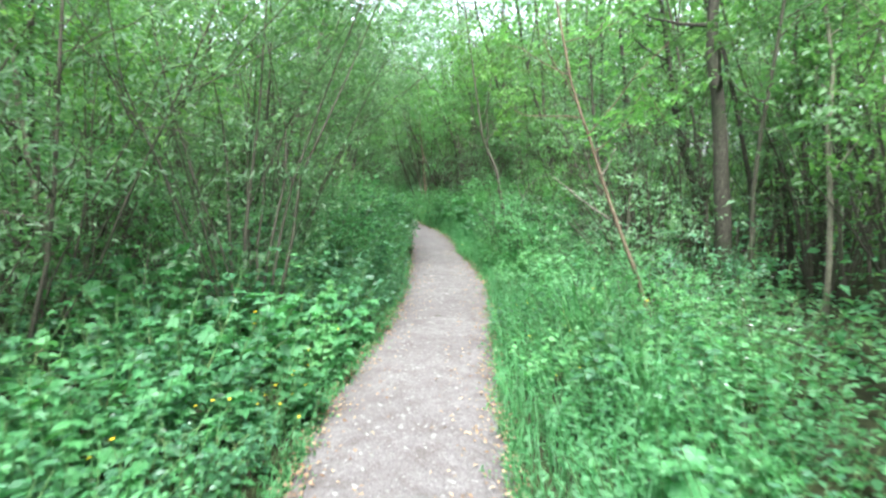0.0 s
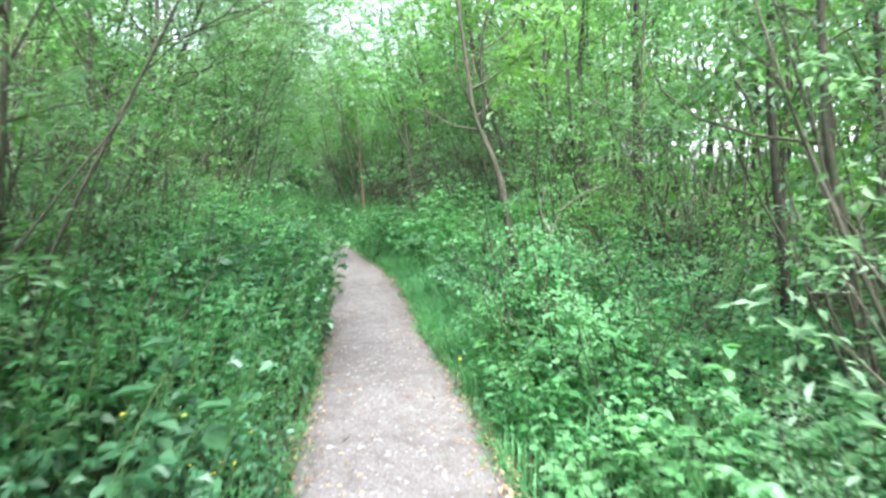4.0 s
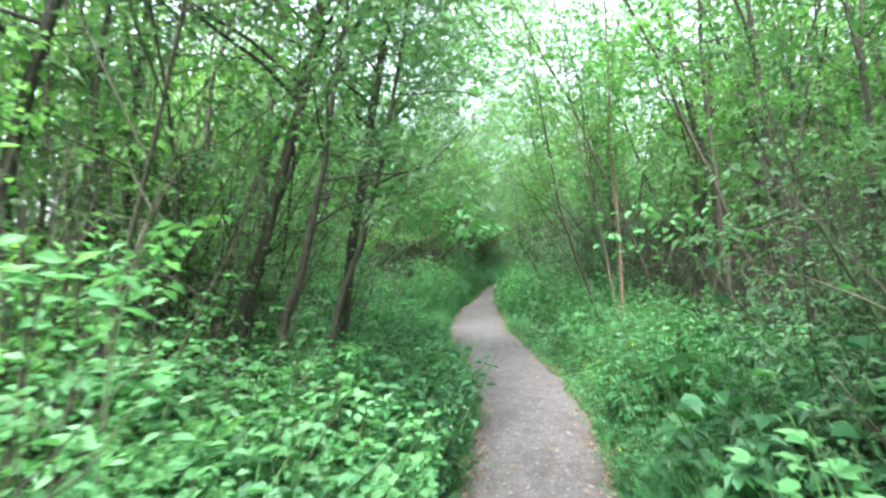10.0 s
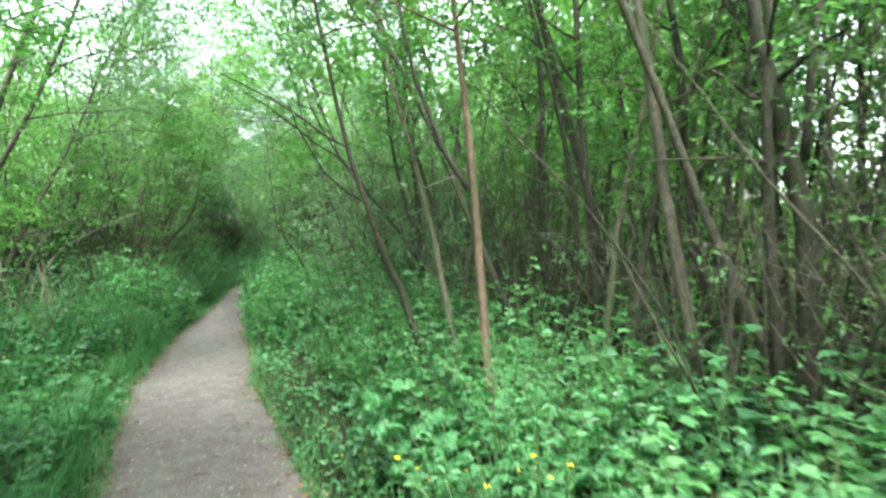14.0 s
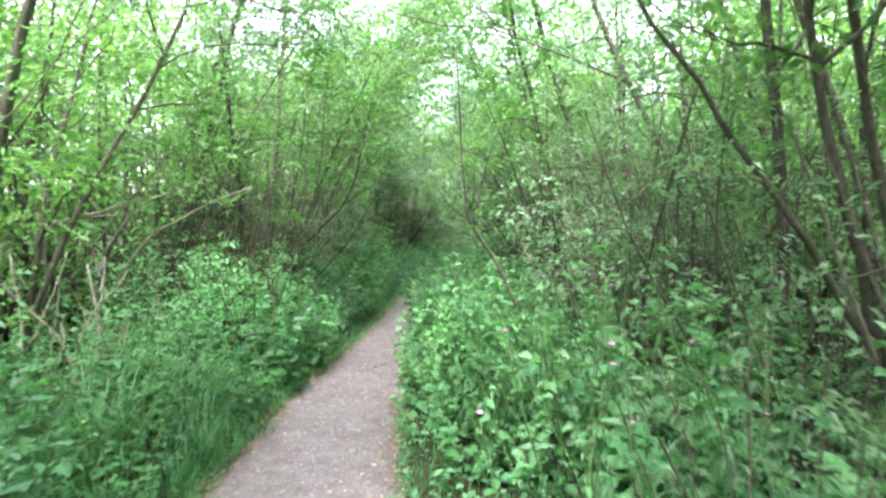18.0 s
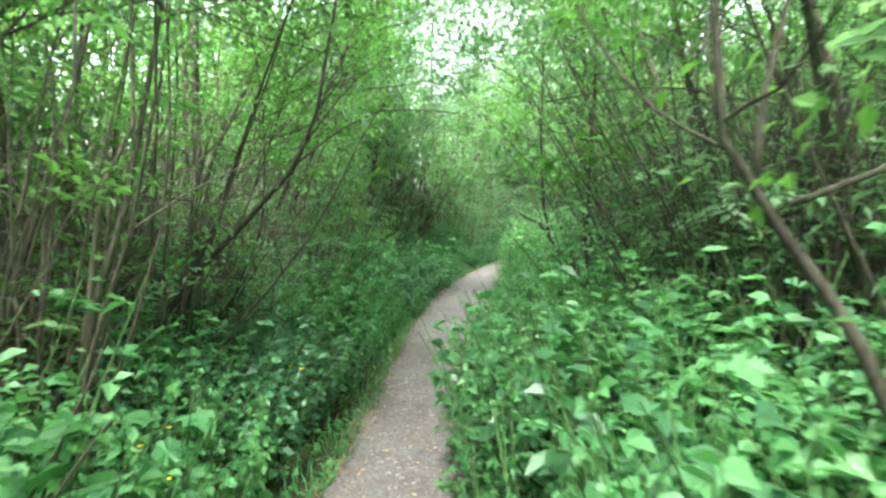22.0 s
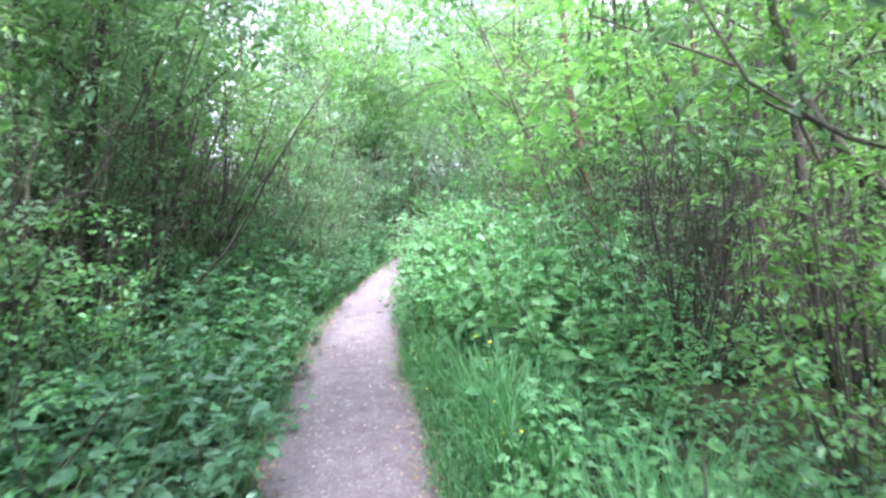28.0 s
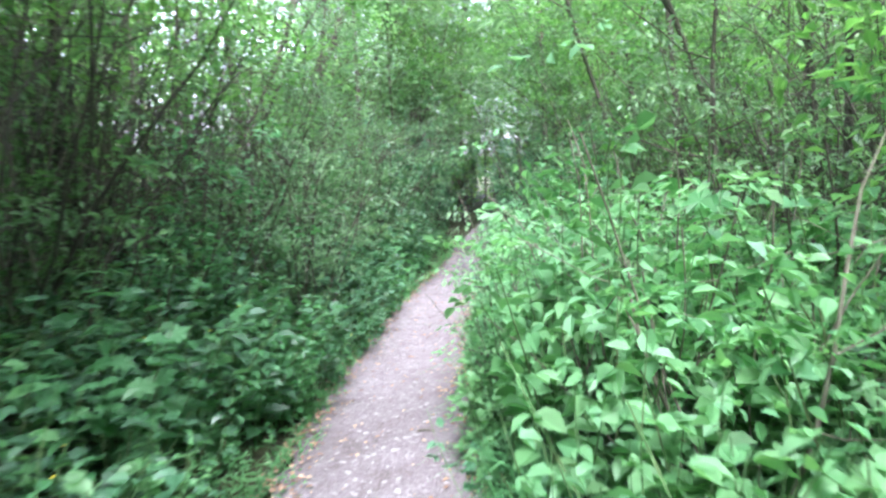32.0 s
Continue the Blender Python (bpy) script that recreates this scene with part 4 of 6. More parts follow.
def bowers():
    """Small trees bowed over the path, their boughs meeting above it."""
    r = np.random.default_rng(83)
    kinds = [make_tree(r, "bowed_tree", lab, h, 0.016, bark, leaf, n, sz, w, 0.42, 1.7, 13, 0.05, group="trees bowed over the path", toward=0.62, spread=0.2, twigs=3, keep=over_head)
             for lab, h, bark, leaf, n, sz, w in (("bowed willow with grey-green leaves meeting over the path", 5.0, BARK, LEAF_WILLOW, 2500, 0.072, 0.38), ("bowed thin tree with fresh leaves over the path", 4.7, BARK_DARK, LEAF_BRIGHT, 2200, 0.078, 0.55),
                                                  ("bowed dark-stemmed tree with mid-green leaves", 5.2, BARK_DARK, LEAF_TREE, 2400, 0.074, 0.52))]
    # where they stand: a stretch of the path, its side, how close
    rows = [(y, s) for lo, hi, s, step in ((5, 9.2, -1, 1.3), (12.6, 13.4, 1, 1.4), (16.4, 20.5, -1, 1.1), (17.2, 18, 1, 3), (32.3, 35.6, -1, 1.6), (31.6, 35.6, 1, 1.5), (40, 42.6, -1, 1.3), (48, 60, 1, 2.8), (53, 60, -1, 2.8)) for y in np.arange(lo, hi, step)]
    for y, side in rows:
        yy, d = y + r.uniform(-0.4, 0.4), r.uniform(2.0, 2.7)
        put(kinds[r.choice(3, p=[0.45, 0.3, 0.25])], at(side, yy, d), yy, (0 if side < 0 else 180) + r.uniform(-35, 35), r.uniform(0.9, 1.12))
    discard(kinds)


def herbs():
    r = np.random.default_rng(31)
    g = "undergrowth beside the path"
    # pattern, its height
    pats = [(make_herb(r, "nettle_clump", "clump of upright nettles with toothed green leaves", 0.8, 13, 7, 0.118, 0.58, LEAF_HERB, 0.26, group=g), 0.8),
            (make_herb(r, "bramble", "arching bramble with dark leaves in threes", 0.95, 13, 7, 0.112, 0.68, LEAF_DARK, 0.28, 0.5, True, group=g), 0.85),
            (make_herb(r, "raspberry_bush", "bushy plant with fresh pale green leaves in threes", 0.95, 14, 7, 0.115, 0.65, LEAF_PALE, 0.28, 0.32, True, group=g), 0.88),
            (make_herb(r, "broad_leaved_plant", "plant with large lobed soft green leaves", 0.6, 10, 4, 0.15, 0.9, LEAF_HERB, 0.24, 0.4, group=g, full="lobed"), 0.58),
            (make_herb(r, "feathery_herb", "feathery herb with many small green leaves", 0.75, 16, 9, 0.06, 0.5, LEAF_HERB, 0.26, 0.28, True, group=g), 0.72),
            (make_herb(r, "pale_herb", "upright herb with pale grey-green pointed leaves", 0.8, 12, 8, 0.115, 0.32, LEAF_PALE, 0.24, 0.25, group=g), 0.78)]
    low = [(make_herb(r, "nettle_clump", "clump of upright nettles with toothed green leaves", 0.8, 13, 8, 0.10, 0.58, LEAF_HERB, 0.26, group=g, full=False), 0.8),
           (make_herb(r, "bramble", "arching bramble with dark leaves in threes", 0.95, 12, 7, 0.095, 0.68, LEAF_DARK, 0.28, 0.5, True, group=g, full=False), 0.85),
           (make_herb(r, "raspberry_bush", "bushy plant with fresh pale green leaves in threes", 0.95, 13, 7, 0.095, 0.65, LEAF_PALE, 0.28, 0.32, True, group=g, full=False), 0.88)]
    mixes = {-1: [0.30, 0.26, 0.14, 0.12, 0.14, 0.04], 1: [0.24, 0.18, 0.24, 0.12, 0.14, 0.08]}
    stand = {}
    for side in (-1, 1):
        for y in np.arange(-1.5, 50, 0.52):
            for d0 in (0.14, 0.36, 0.75, 1.2, 1.75, 2.4):
                if d0 < 0.2 and np.interp(y, STEEP_Y, STEEP_R if side > 0 else STEEP_L) < r.uniform(0.25, 0.6):
                    continue
                if side > 0 and 11 < y < 16.5 and d0 < 0.5:
                    continue
                if d0 > 1.5 and r.uniform() < 0.42:
                    continue
                yy, d = y + r.uniform(-0.24, 0.24), d0 + r.uniform(-0.12, 0.14)
                x = at(side, yy, d)
                wd = abs(x - walk_x(yy))
                # plants of one kind stand together, some stands taller than others
                cell = (side, int((yy + 0.5 * d + 20) / 1.25), int(d / 0.95))
                if cell not in stand:
                    stand[cell] = (r.choice(6, p=mixes[side]), r.uniform(0.72, 1.22))
                kind, tall = stand[cell]
                if r.uniform() < 0.25:
                    kind = r.choice(6, p=mixes[side])
                # dark bramble leaves taken here to put the left side's shade into colour
                if side < 0 and yy > 37 and r.uniform() < 0.6:
                    kind = 1
                if side < 0 and 7 < yy < 13.5 and kind in (2, 3):
                    kind = 4
                if side > 0 and 10.5 < yy < 13.5 and kind in (2, 3, 5):
                    kind = 1
                h = grow(side, yy, d) * tall * r.uniform(0.85, 1.12)
                if wd < 0.5:
                    continue
                h = min(h, 0.55 if wd < 0.68 else 1.0 if wd < 0.85 else 9)
                p, ph = low[kind] if d0 > 1 and kind < 3 else pats[kind]
                put(p, x, yy, r.uniform(0, 360), min(max(0.55, min(1.25, h / ph)), max(0.3, (wd - 0.26) / 0.72)), sz=h / ph)
    # broad pale leaves close to the path
    broad = [make_herb(r, "broad_leaved_bush", lab, 1.0, 13, 6, sz, w, leaf, 0.3, 0.35, three, group="broad-leaved bushes", full="round" if three else "lobed")
             for lab, sz, w, leaf, three in (("bush with large fresh light green leaves", 0.125, 0.75, LEAF_PALE, True), ("tall herb with broad lobed soft leaves", 0.15, 0.9, LEAF_HERB, False))]
    for x, y, h, k in ((-3.35, 28.85, 1.1, 0), (-3.05, 28.2, 1.05, 1), (-2.85, 27.4, 1.05, 0), (-2.75, 28.9, 1.2, 0), (-3.6, 29.4, 1.0, 0), (-4.5, 31.2, .75, 0), (-4.62, 31.9, .8, 0), (-4.12, 31.25, 1.05, 0), (-3.85, 30.6, 1.15, 0), (-3.65, 30.05, 1.2, 0), (-3.45, 31.0, 1.3, 0), (-3.3, 29.5, 1.15, 0), (-4.35, 32.0, 1.05, 0), (-3.05, 30.3, 1.3, 0), (-3.9, 31.7, 1.2, 1), (-5.62, 30.9, .85, 0), (-5.95, 31.5, .8, 1), (-5.75, 30.3, .7, 0), (-1.3, 5.75, .8, 0), (-1.55, 6.4, .8, 1), (-1.9, 5.2, .85, 0),
                       (-4.15, 33.3, 1.0, 0), (-3.9, 34.2, 1.1, 0), (-4.3, 34.9, 1.0, 0), (-3.6, 33.6, 1.2, 0), (-4.75, 35.9, .6, 1),
                       (.3, 20.3, .75, 0), (.8, 20.9, .9, 0), (.2, 21.4, .8, 0), (1.2, 21.6, 1.0, 0), (-.2, 22.2, .85, 0), (.9, 22.3, 1.0, 1), (.5, 23.2, 1.0, 0),
                       (-2.0, 26.2, 1.05, 1), (-1.9, 27.0, 1.15, 1), (-2.55, 27.6, 1.15, 0), (-2.75, 28.0, 1.1, 0), (-2.35, 28.3, 1.2, 0), (-3.2, 29.3, 1.1, 0), (-4.95, 40.3, 1.2, 0), (-4.7, 39.6, 1.1, 0), (-5.1, 41.2, 1.3, 0), (-4.6, 41.0, 1.4, 0), (-7.4, 40.4, .9, 1), (-7.5, 41.2, .9, 0), (-7.1, 39.6, .6, 1), (-7.7, 42.3, 1.0, 1), (-1.5, 16.8, .7, 0), (-1.7, 17.4, .75, 0), (-1.6, 16.0, .8, 1), (1.5, 7.6, .75, 0), (1.9, 8.2, .9, 0), (-1.5, 26.5, 1.2, 1), (-2.7, 28.3, 1.2, 0),
                       (-1.55, 2.3, .7, 1), (-1.8, 3.0, .8, 1), (-1.35, 3.2, .55, 1), (-2.2, 2.6, .9, 0), (1.15, 2.6, .5, 1), (1.5, 3.5, .6, 0), (1.5, 9.6, .9, 0)):
        put(broad[k], x, y, r.uniform(0, 360), min(1.1, h, max(0.4, (abs(x - walk_x(y)) - 0.4) / 0.8)), sz=h)
    # growth leaning over the path where it bends
    for x, y, h, k in ((-3.05, 27.35, .85, 1), (-3.4, 28.1, .9, 0), (-3.62, 28.75, .85, 0), (-3.85, 29.4, .8, 0), (-4.1, 30.1, .8, 0)):
        put(broad[k], x, y, r.uniform(0, 360), 0.62, sz=h)
    canes = [make_herb(r, "raspberry_canes", "tall leafy raspberry canes with pale green leaves", 1.6, 20, 12, 0.105, 0.62, LEAF_PALE, 0.36, 0.2, True, group="raspberry canes beside the path") for _ in range(2)]
    for i, (x, y, h) in enumerate(((0.80, 15.45, 1.7), (1.25, 15.65, 1.75), (1.75, 15.9, 1.7), (1.0, 16.25, 1.75), (1.5, 16.5, 1.7), (0.62, 16.0, 1.35), (2.2, 15.5, 1.6), (0.85, 14.9, 1.2),
                                   (-2.35, 15.7, 1.4), (-2.0, 15.2, 1.25), (-1.75, 16.3, 1.15), (-2.5, 16.5, 1.35), (-2.05, 14.3, 1.3), (-1.95, 13.2, 1.3), (-1.85, 12.2, 1.3), (-2.3, 11.4, 1.35), (0.95, 21.3, 1.0), (0.4, 20.7, 0.85), (-3.85, 31.7, 1.25), (-3.5, 32.2, 1.4), (-3.35, 31.4, 1.35), (-3.75, 32.7, 1.35), (-2.9, 30.9, 1.4))):
        put(canes[i % 2], x, y, r.uniform(0, 360), min(0.95, (abs(x - walk_x(y)) - 0.3) / 0.75), sz=h / 1.6)
    discard([p for p, _ in pats + low] + broad + canes)


def carpet():
    """Leaves of the low growth between the plants, too many to tell apart."""
    r = np.random.default_rng(37)
    for side in (-1, 1):
        g = Geo()
        n = 32000
        ys = r.uniform(-2, 52, n)
        d = r.uniform(0, 1, n) ** 1.4 * 4.2 - 0.02
        x = np.where(side > 0, edge_r(ys) + d, edge_l(ys) - d)
        h = np.array([grow(side, a, b) for a, b in zip(ys, d)]) * (0.34 + 0.2 * bump_noise(x * 2.1, ys * 2.1))
        z = ground_z(x, ys) + h * r.uniform(0.05, 1, n)
        ok = (np.abs(x - walk_x(ys)) > 0.45) | (z < 0.3)
        P0 = np.stack([x, ys, z], -1)[ok]
        k = len(P0)
        add_leaves(g, P0, unit(r.normal(0, 1, (k, 3)) * np.array([1, 1, 0.35])), r.normal(0, 0.4, (k, 3)) + np.array([0, 0, 1]), r.uniform(0.04, 0.10, k) * np.interp(d[ok], (0, 0.3, 1), (0.6, 0.9, 1.1)), 0.6, False)
        n = 9000
        ys, d = r.uniform(-2, 52, n), r.uniform(2.5, 9, n)
        x = np.where(side > 0, edge_r(ys) + d, edge_l(ys) - d)
        P0 = np.stack([x, ys, ground_z(x, ys) + r.uniform(0, 1, n) ** 1.6 * 0.7], -1)
        add_leaves(g, P0, r.normal(0, 1, (n, 3)) * np.array([1, 1, 0.3]), r.normal(0, 0.4, (n, 3)) + np.array([0, 0, 1]), r.uniform(0.09, 0.17, n), 0.6, False)
        tagged(link("low_growth", g.mesh("low_growth", LEAF_HERB)), "dense low green growth between the taller plants", "undergrowth", kind="stuff")


def grass():
    r = np.random.default_rng(41)
    g = Geo()
    for side in (-1, 1):
        n = 20000 if side > 0 else 13000
        ys = r.uniform(-2, 50, n)
        many = np.interp(ys, (0, 18, 20, 34, 36, 44, 46), (1, 1, .35, .35, 1, 1, .5)) if side > 0 else np.interp(ys, (0, 6, 8, 17, 19, 24, 30, 31, 50), (.8, .8, .3, .3, 1, 1, 1, .35, .35))
        ys = ys[r.uniform(0, 1, n) < many]
        n = len(ys)
        tall = np.interp(ys, (0, 2, 7, 9, 16, 18, 36, 37.5, 40, 41), (1, 1.5, 1.4, 1.3, 1.3, .8, .8, 1.7, 1.7, .9)) if side > 0 else np.interp(ys, (0, 25, 26, 29, 30, 50), (.8, .8, 1.3, 1.3, .8, .8))
        d = np.abs(r.normal(0, 0.3, n)) * np.clip(tall, 0.8, 1.7) - 0.03
        x = np.where(side > 0, edge_r(ys) + d, edge_l(ys) - d)
        z = ground_z(x, ys)
        h = r.uniform(0.12, 0.32, n) * (0.55 + 1.0 * np.clip(d, 0, 0.7)) * tall
        az = r.uniform(0, 2 * np.pi, n)
        w = r.uniform(0.002, 0.004, n)
        D = np.stack([np.cos(az), np.sin(az), 0 * az], -1)
        S = np.stack([-np.sin(az), np.cos(az), 0 * az], -1) * w[:, None]
        U = np.array([0, 0, 1.0])
        b = np.stack([x, ys, z], -1)
        m1 = b + D * (0.14 * h)[:, None] + U * (0.6 * h)[:, None]
        tip = b + D * (0.6 * h)[:, None] + U * (0.95 * h)[:, None]
        v = np.stack([b - S, b + S, m1 + S, m1 - S, tip], 1)
        g.add(v, [q for i in range(n) for q in ((i * 5, i * 5 + 1, i * 5 + 2, i * 5 + 3), (i * 5 + 3, i * 5 + 2, i * 5 + 4))])
    n = 16000
    ys, s = r.uniform(-2, 50, n), r.choice((-1, 1), n)
    d = -0.16 * r.uniform(0, 1, n) ** 2 * (0.6 + 0.6 * bump_noise(ys * 3, ys + s)) + 0.03
    x = np.where(s > 0, edge_r(ys) + d, edge_l(ys) - d)
    h, az = r.uniform(0.03, 0.1, n), r.uniform(0, 2 * np.pi, n)
    D = np.stack([np.cos(az), np.sin(az), 0 * az], -1)
    S = np.stack([-np.sin(az), np.cos(az), 0 * az], -1) * 0.004
    b = np.stack([x, ys, ground_z(x, ys) + 0.01], -1)
    m1, tip = b + D * (0.2 * h)[:, None] + U * (0.5 * h)[:, None], b + D * (0.9 * h)[:, None] + U * (0.7 * h)[:, None]
    g.add(np.stack([b - S, b + S, m1 + S, m1 - S, tip], 1), [q for i in range(n) for q in ((i * 5, i * 5 + 1, i * 5 + 2, i * 5 + 3), (i * 5 + 3, i * 5 + 2, i * 5 + 4))])
    tagged(link("grass", g.mesh("grass", GRASS)), "fresh green grass along both edges of the path", "grass", kind="stuff")


def gravel():
    r = np.random.default_rng(43)
    n = 24000
    ys = r.uniform(0, 50, n)
    u = r.uniform(-0.04, 1.04, n)
    x = edge_l(ys) + (edge_r(ys) - edge_l(ys)) * u
    z = 0.012 - 0.06 * np.abs(2 * u - 1) ** 4 + 0.008 * bump_noise(x, ys, 2.3)
    s = 0.004 + 0.016 * r.uniform(0, 1, n) ** 2.2
    octa = np.array([(1, 0, 0), (0, 1, 0), (-1, 0, 0), (0, -1, 0), (0, 0, 0.55), (0, 0, -0.5)])
    a = r.uniform(0, 6.28, n)
    ca, sa = np.cos(a), np.sin(a)
    o = octa[None] * s[:, None, None] * np.stack([r.uniform(0.8, 1.5, n), r.uniform(0.6, 1.0, n), r.uniform(0.6, 1.1, n)], -1)[:, None]
    v = np.stack([o[..., 0] * ca[:, None] - o[..., 1] * sa[:, None] + x[:, None], o[..., 0] * sa[:, None] + o[..., 1] * ca[:, None] + ys[:, None], o[..., 2] + z[:, None]], -1)
    g = Geo()
    fs = ((0, 1, 4), (1, 2, 4), (2, 3, 4), (3, 0, 4))
    g.add(v, [tuple(i * 6 + q for q in f) for i in range(n) for f in fs])
    tagged(link("gravel_stones", g.mesh("gravel_stones", STONE)), "small pale angular stones bedded in the path", "gravel", kind="stuff")
    # tiny plants creeping over the edges
    n = 18000
    ys, sd = r.uniform(0, 50, n), r.uniform(0, 1, n) < 0.5
    e = np.abs(r.normal(0, 1, n)) * (0.06 + 0.05 * bump_noise(ys * 2.2, ys * 0.9 + sd)) - 0.03
    x = np.where(sd, edge_l(ys) + e, edge_r(ys) - e)
    g = Geo()
    add_leaves(g, np.stack([x, ys, 0.0 + r.uniform(0, 0.03, n)], -1), r.normal(0, 1, (n, 3)) * np.array([1, 1, 0.4]), np.array([0, 0, 1.0]) + r.normal(0, 0.35, (n, 3)), r.uniform(0.012, 0.034, n), 0.6, False)
    tagged(link("creeping_plants", g.mesh("creeping_plants", LEAF_HERB)), "tiny green plants creeping over the gravel's edge", "low plants", kind="stuff")
    # dry leaves along the edges
    n = 20000
    ys = r.uniform(0, 50, n)
    e = np.where(r.uniform(0, 1, n) < 0.8, np.abs(r.normal(0, 0.10, n)), r.uniform(0, 0.5, n))
    sd = r.uniform(0, 1, n) < 0.5
    x = np.where(sd, edge_l(ys) + e - 0.04, edge_r(ys) - e + 0.04)
    g = Geo()
    z = np.full(n, 0.010) + r.uniform(0, 0.010, n)
    add_leaves(g, np.stack([x, ys, z], -1), np.stack([r.normal(0, 1, n), r.normal(0, 1, n), r.normal(0, 0.12, n)], -1), np.array([0, 0, 1.0]) + r.normal(0, 0.25, (n, 3)), r.uniform(0.015, 0.045, n), 0.5, False)
    tagged(link("fallen_leaves", g.mesh("fallen_leaves", LITTER)), "dry brown leaves lying along the path's edges", "leaf litter", kind="stuff")


# ---- single trees and branches that stand out ----
def to_ground(line, k=1.0):
    """Carries a trunk's line down to the soil along its own slope."""
    a, b = np.array(line[0]), np.array(line[1])
    d = (a - b) / max(a[2] - b[2], -9) if abs(a[2] - b[2]) > 1e-3 else np.zeros(3)
    foot = a + (b - a) / (b[2] - a[2]) * (-0.1 - a[2]) * 0.6
    foot[2] = -0.1
    return [tuple(foot)] + list(line)


def upward(line, h):
    """Carries a trunk's line on upwards to the height h, straightening."""
    a, b = np.array(line[-2]), np.array(line[-1])
    s = (b - a)[:2] / (b[2] - a[2])
    n = [b + np.array([*(s * 0.6 * dz), dz]) for dz in (0.33 * (h - b[2]), h - b[2])]
    return list(line) + [tuple(q) for q in n]


def limb_part(root, r, line, r0, bark, name="limb"):
    g = Geo()
    line = np.asarray(line, float)
    u = np.linspace(0, len(line) - 1, 9)
    line = np.stack([np.interp(u, range(len(line)), line[:, q]) for q in range(3)], -1)
    line[1:] += r.normal(0, r0 * 0.3, (8, 3))
    g.tube(line, np.linspace(r0, r0 * 0.35, 9), 6)
    return link(name, g.mesh(name, bark, True), root)


def hero(r, label, line, radius, bark, leaf=LEAF_TREE, leaves=900, size=0.085, height=6.0, extra=(), low=0.45, name="tree", reach=1.2):
    line = upward(to_ground(line), height)
    root = make_tree(r, name, label, height, radius, bark, leaf, leaves, size, 0.5, low, reach, 9, sides=9, line=line, keep=clear_of_walk, big=3)
    for pts, r0, b in extra:
        limb_part(root, r, pts, r0, b)
    return root


def clear_of_walk(a):
    return ~((np.abs(a[:, 0] - walk_x(a[:, 1])) < 1.05) & (a[:, 2] < 2.7))


def clear_of_bough(a):
    return ~((np.abs(a[:, 0] - walk_x(a[:, 1])) < 0.8) & (a[:, 2] < 2.3)) & (a[:, 2] > 1.5)


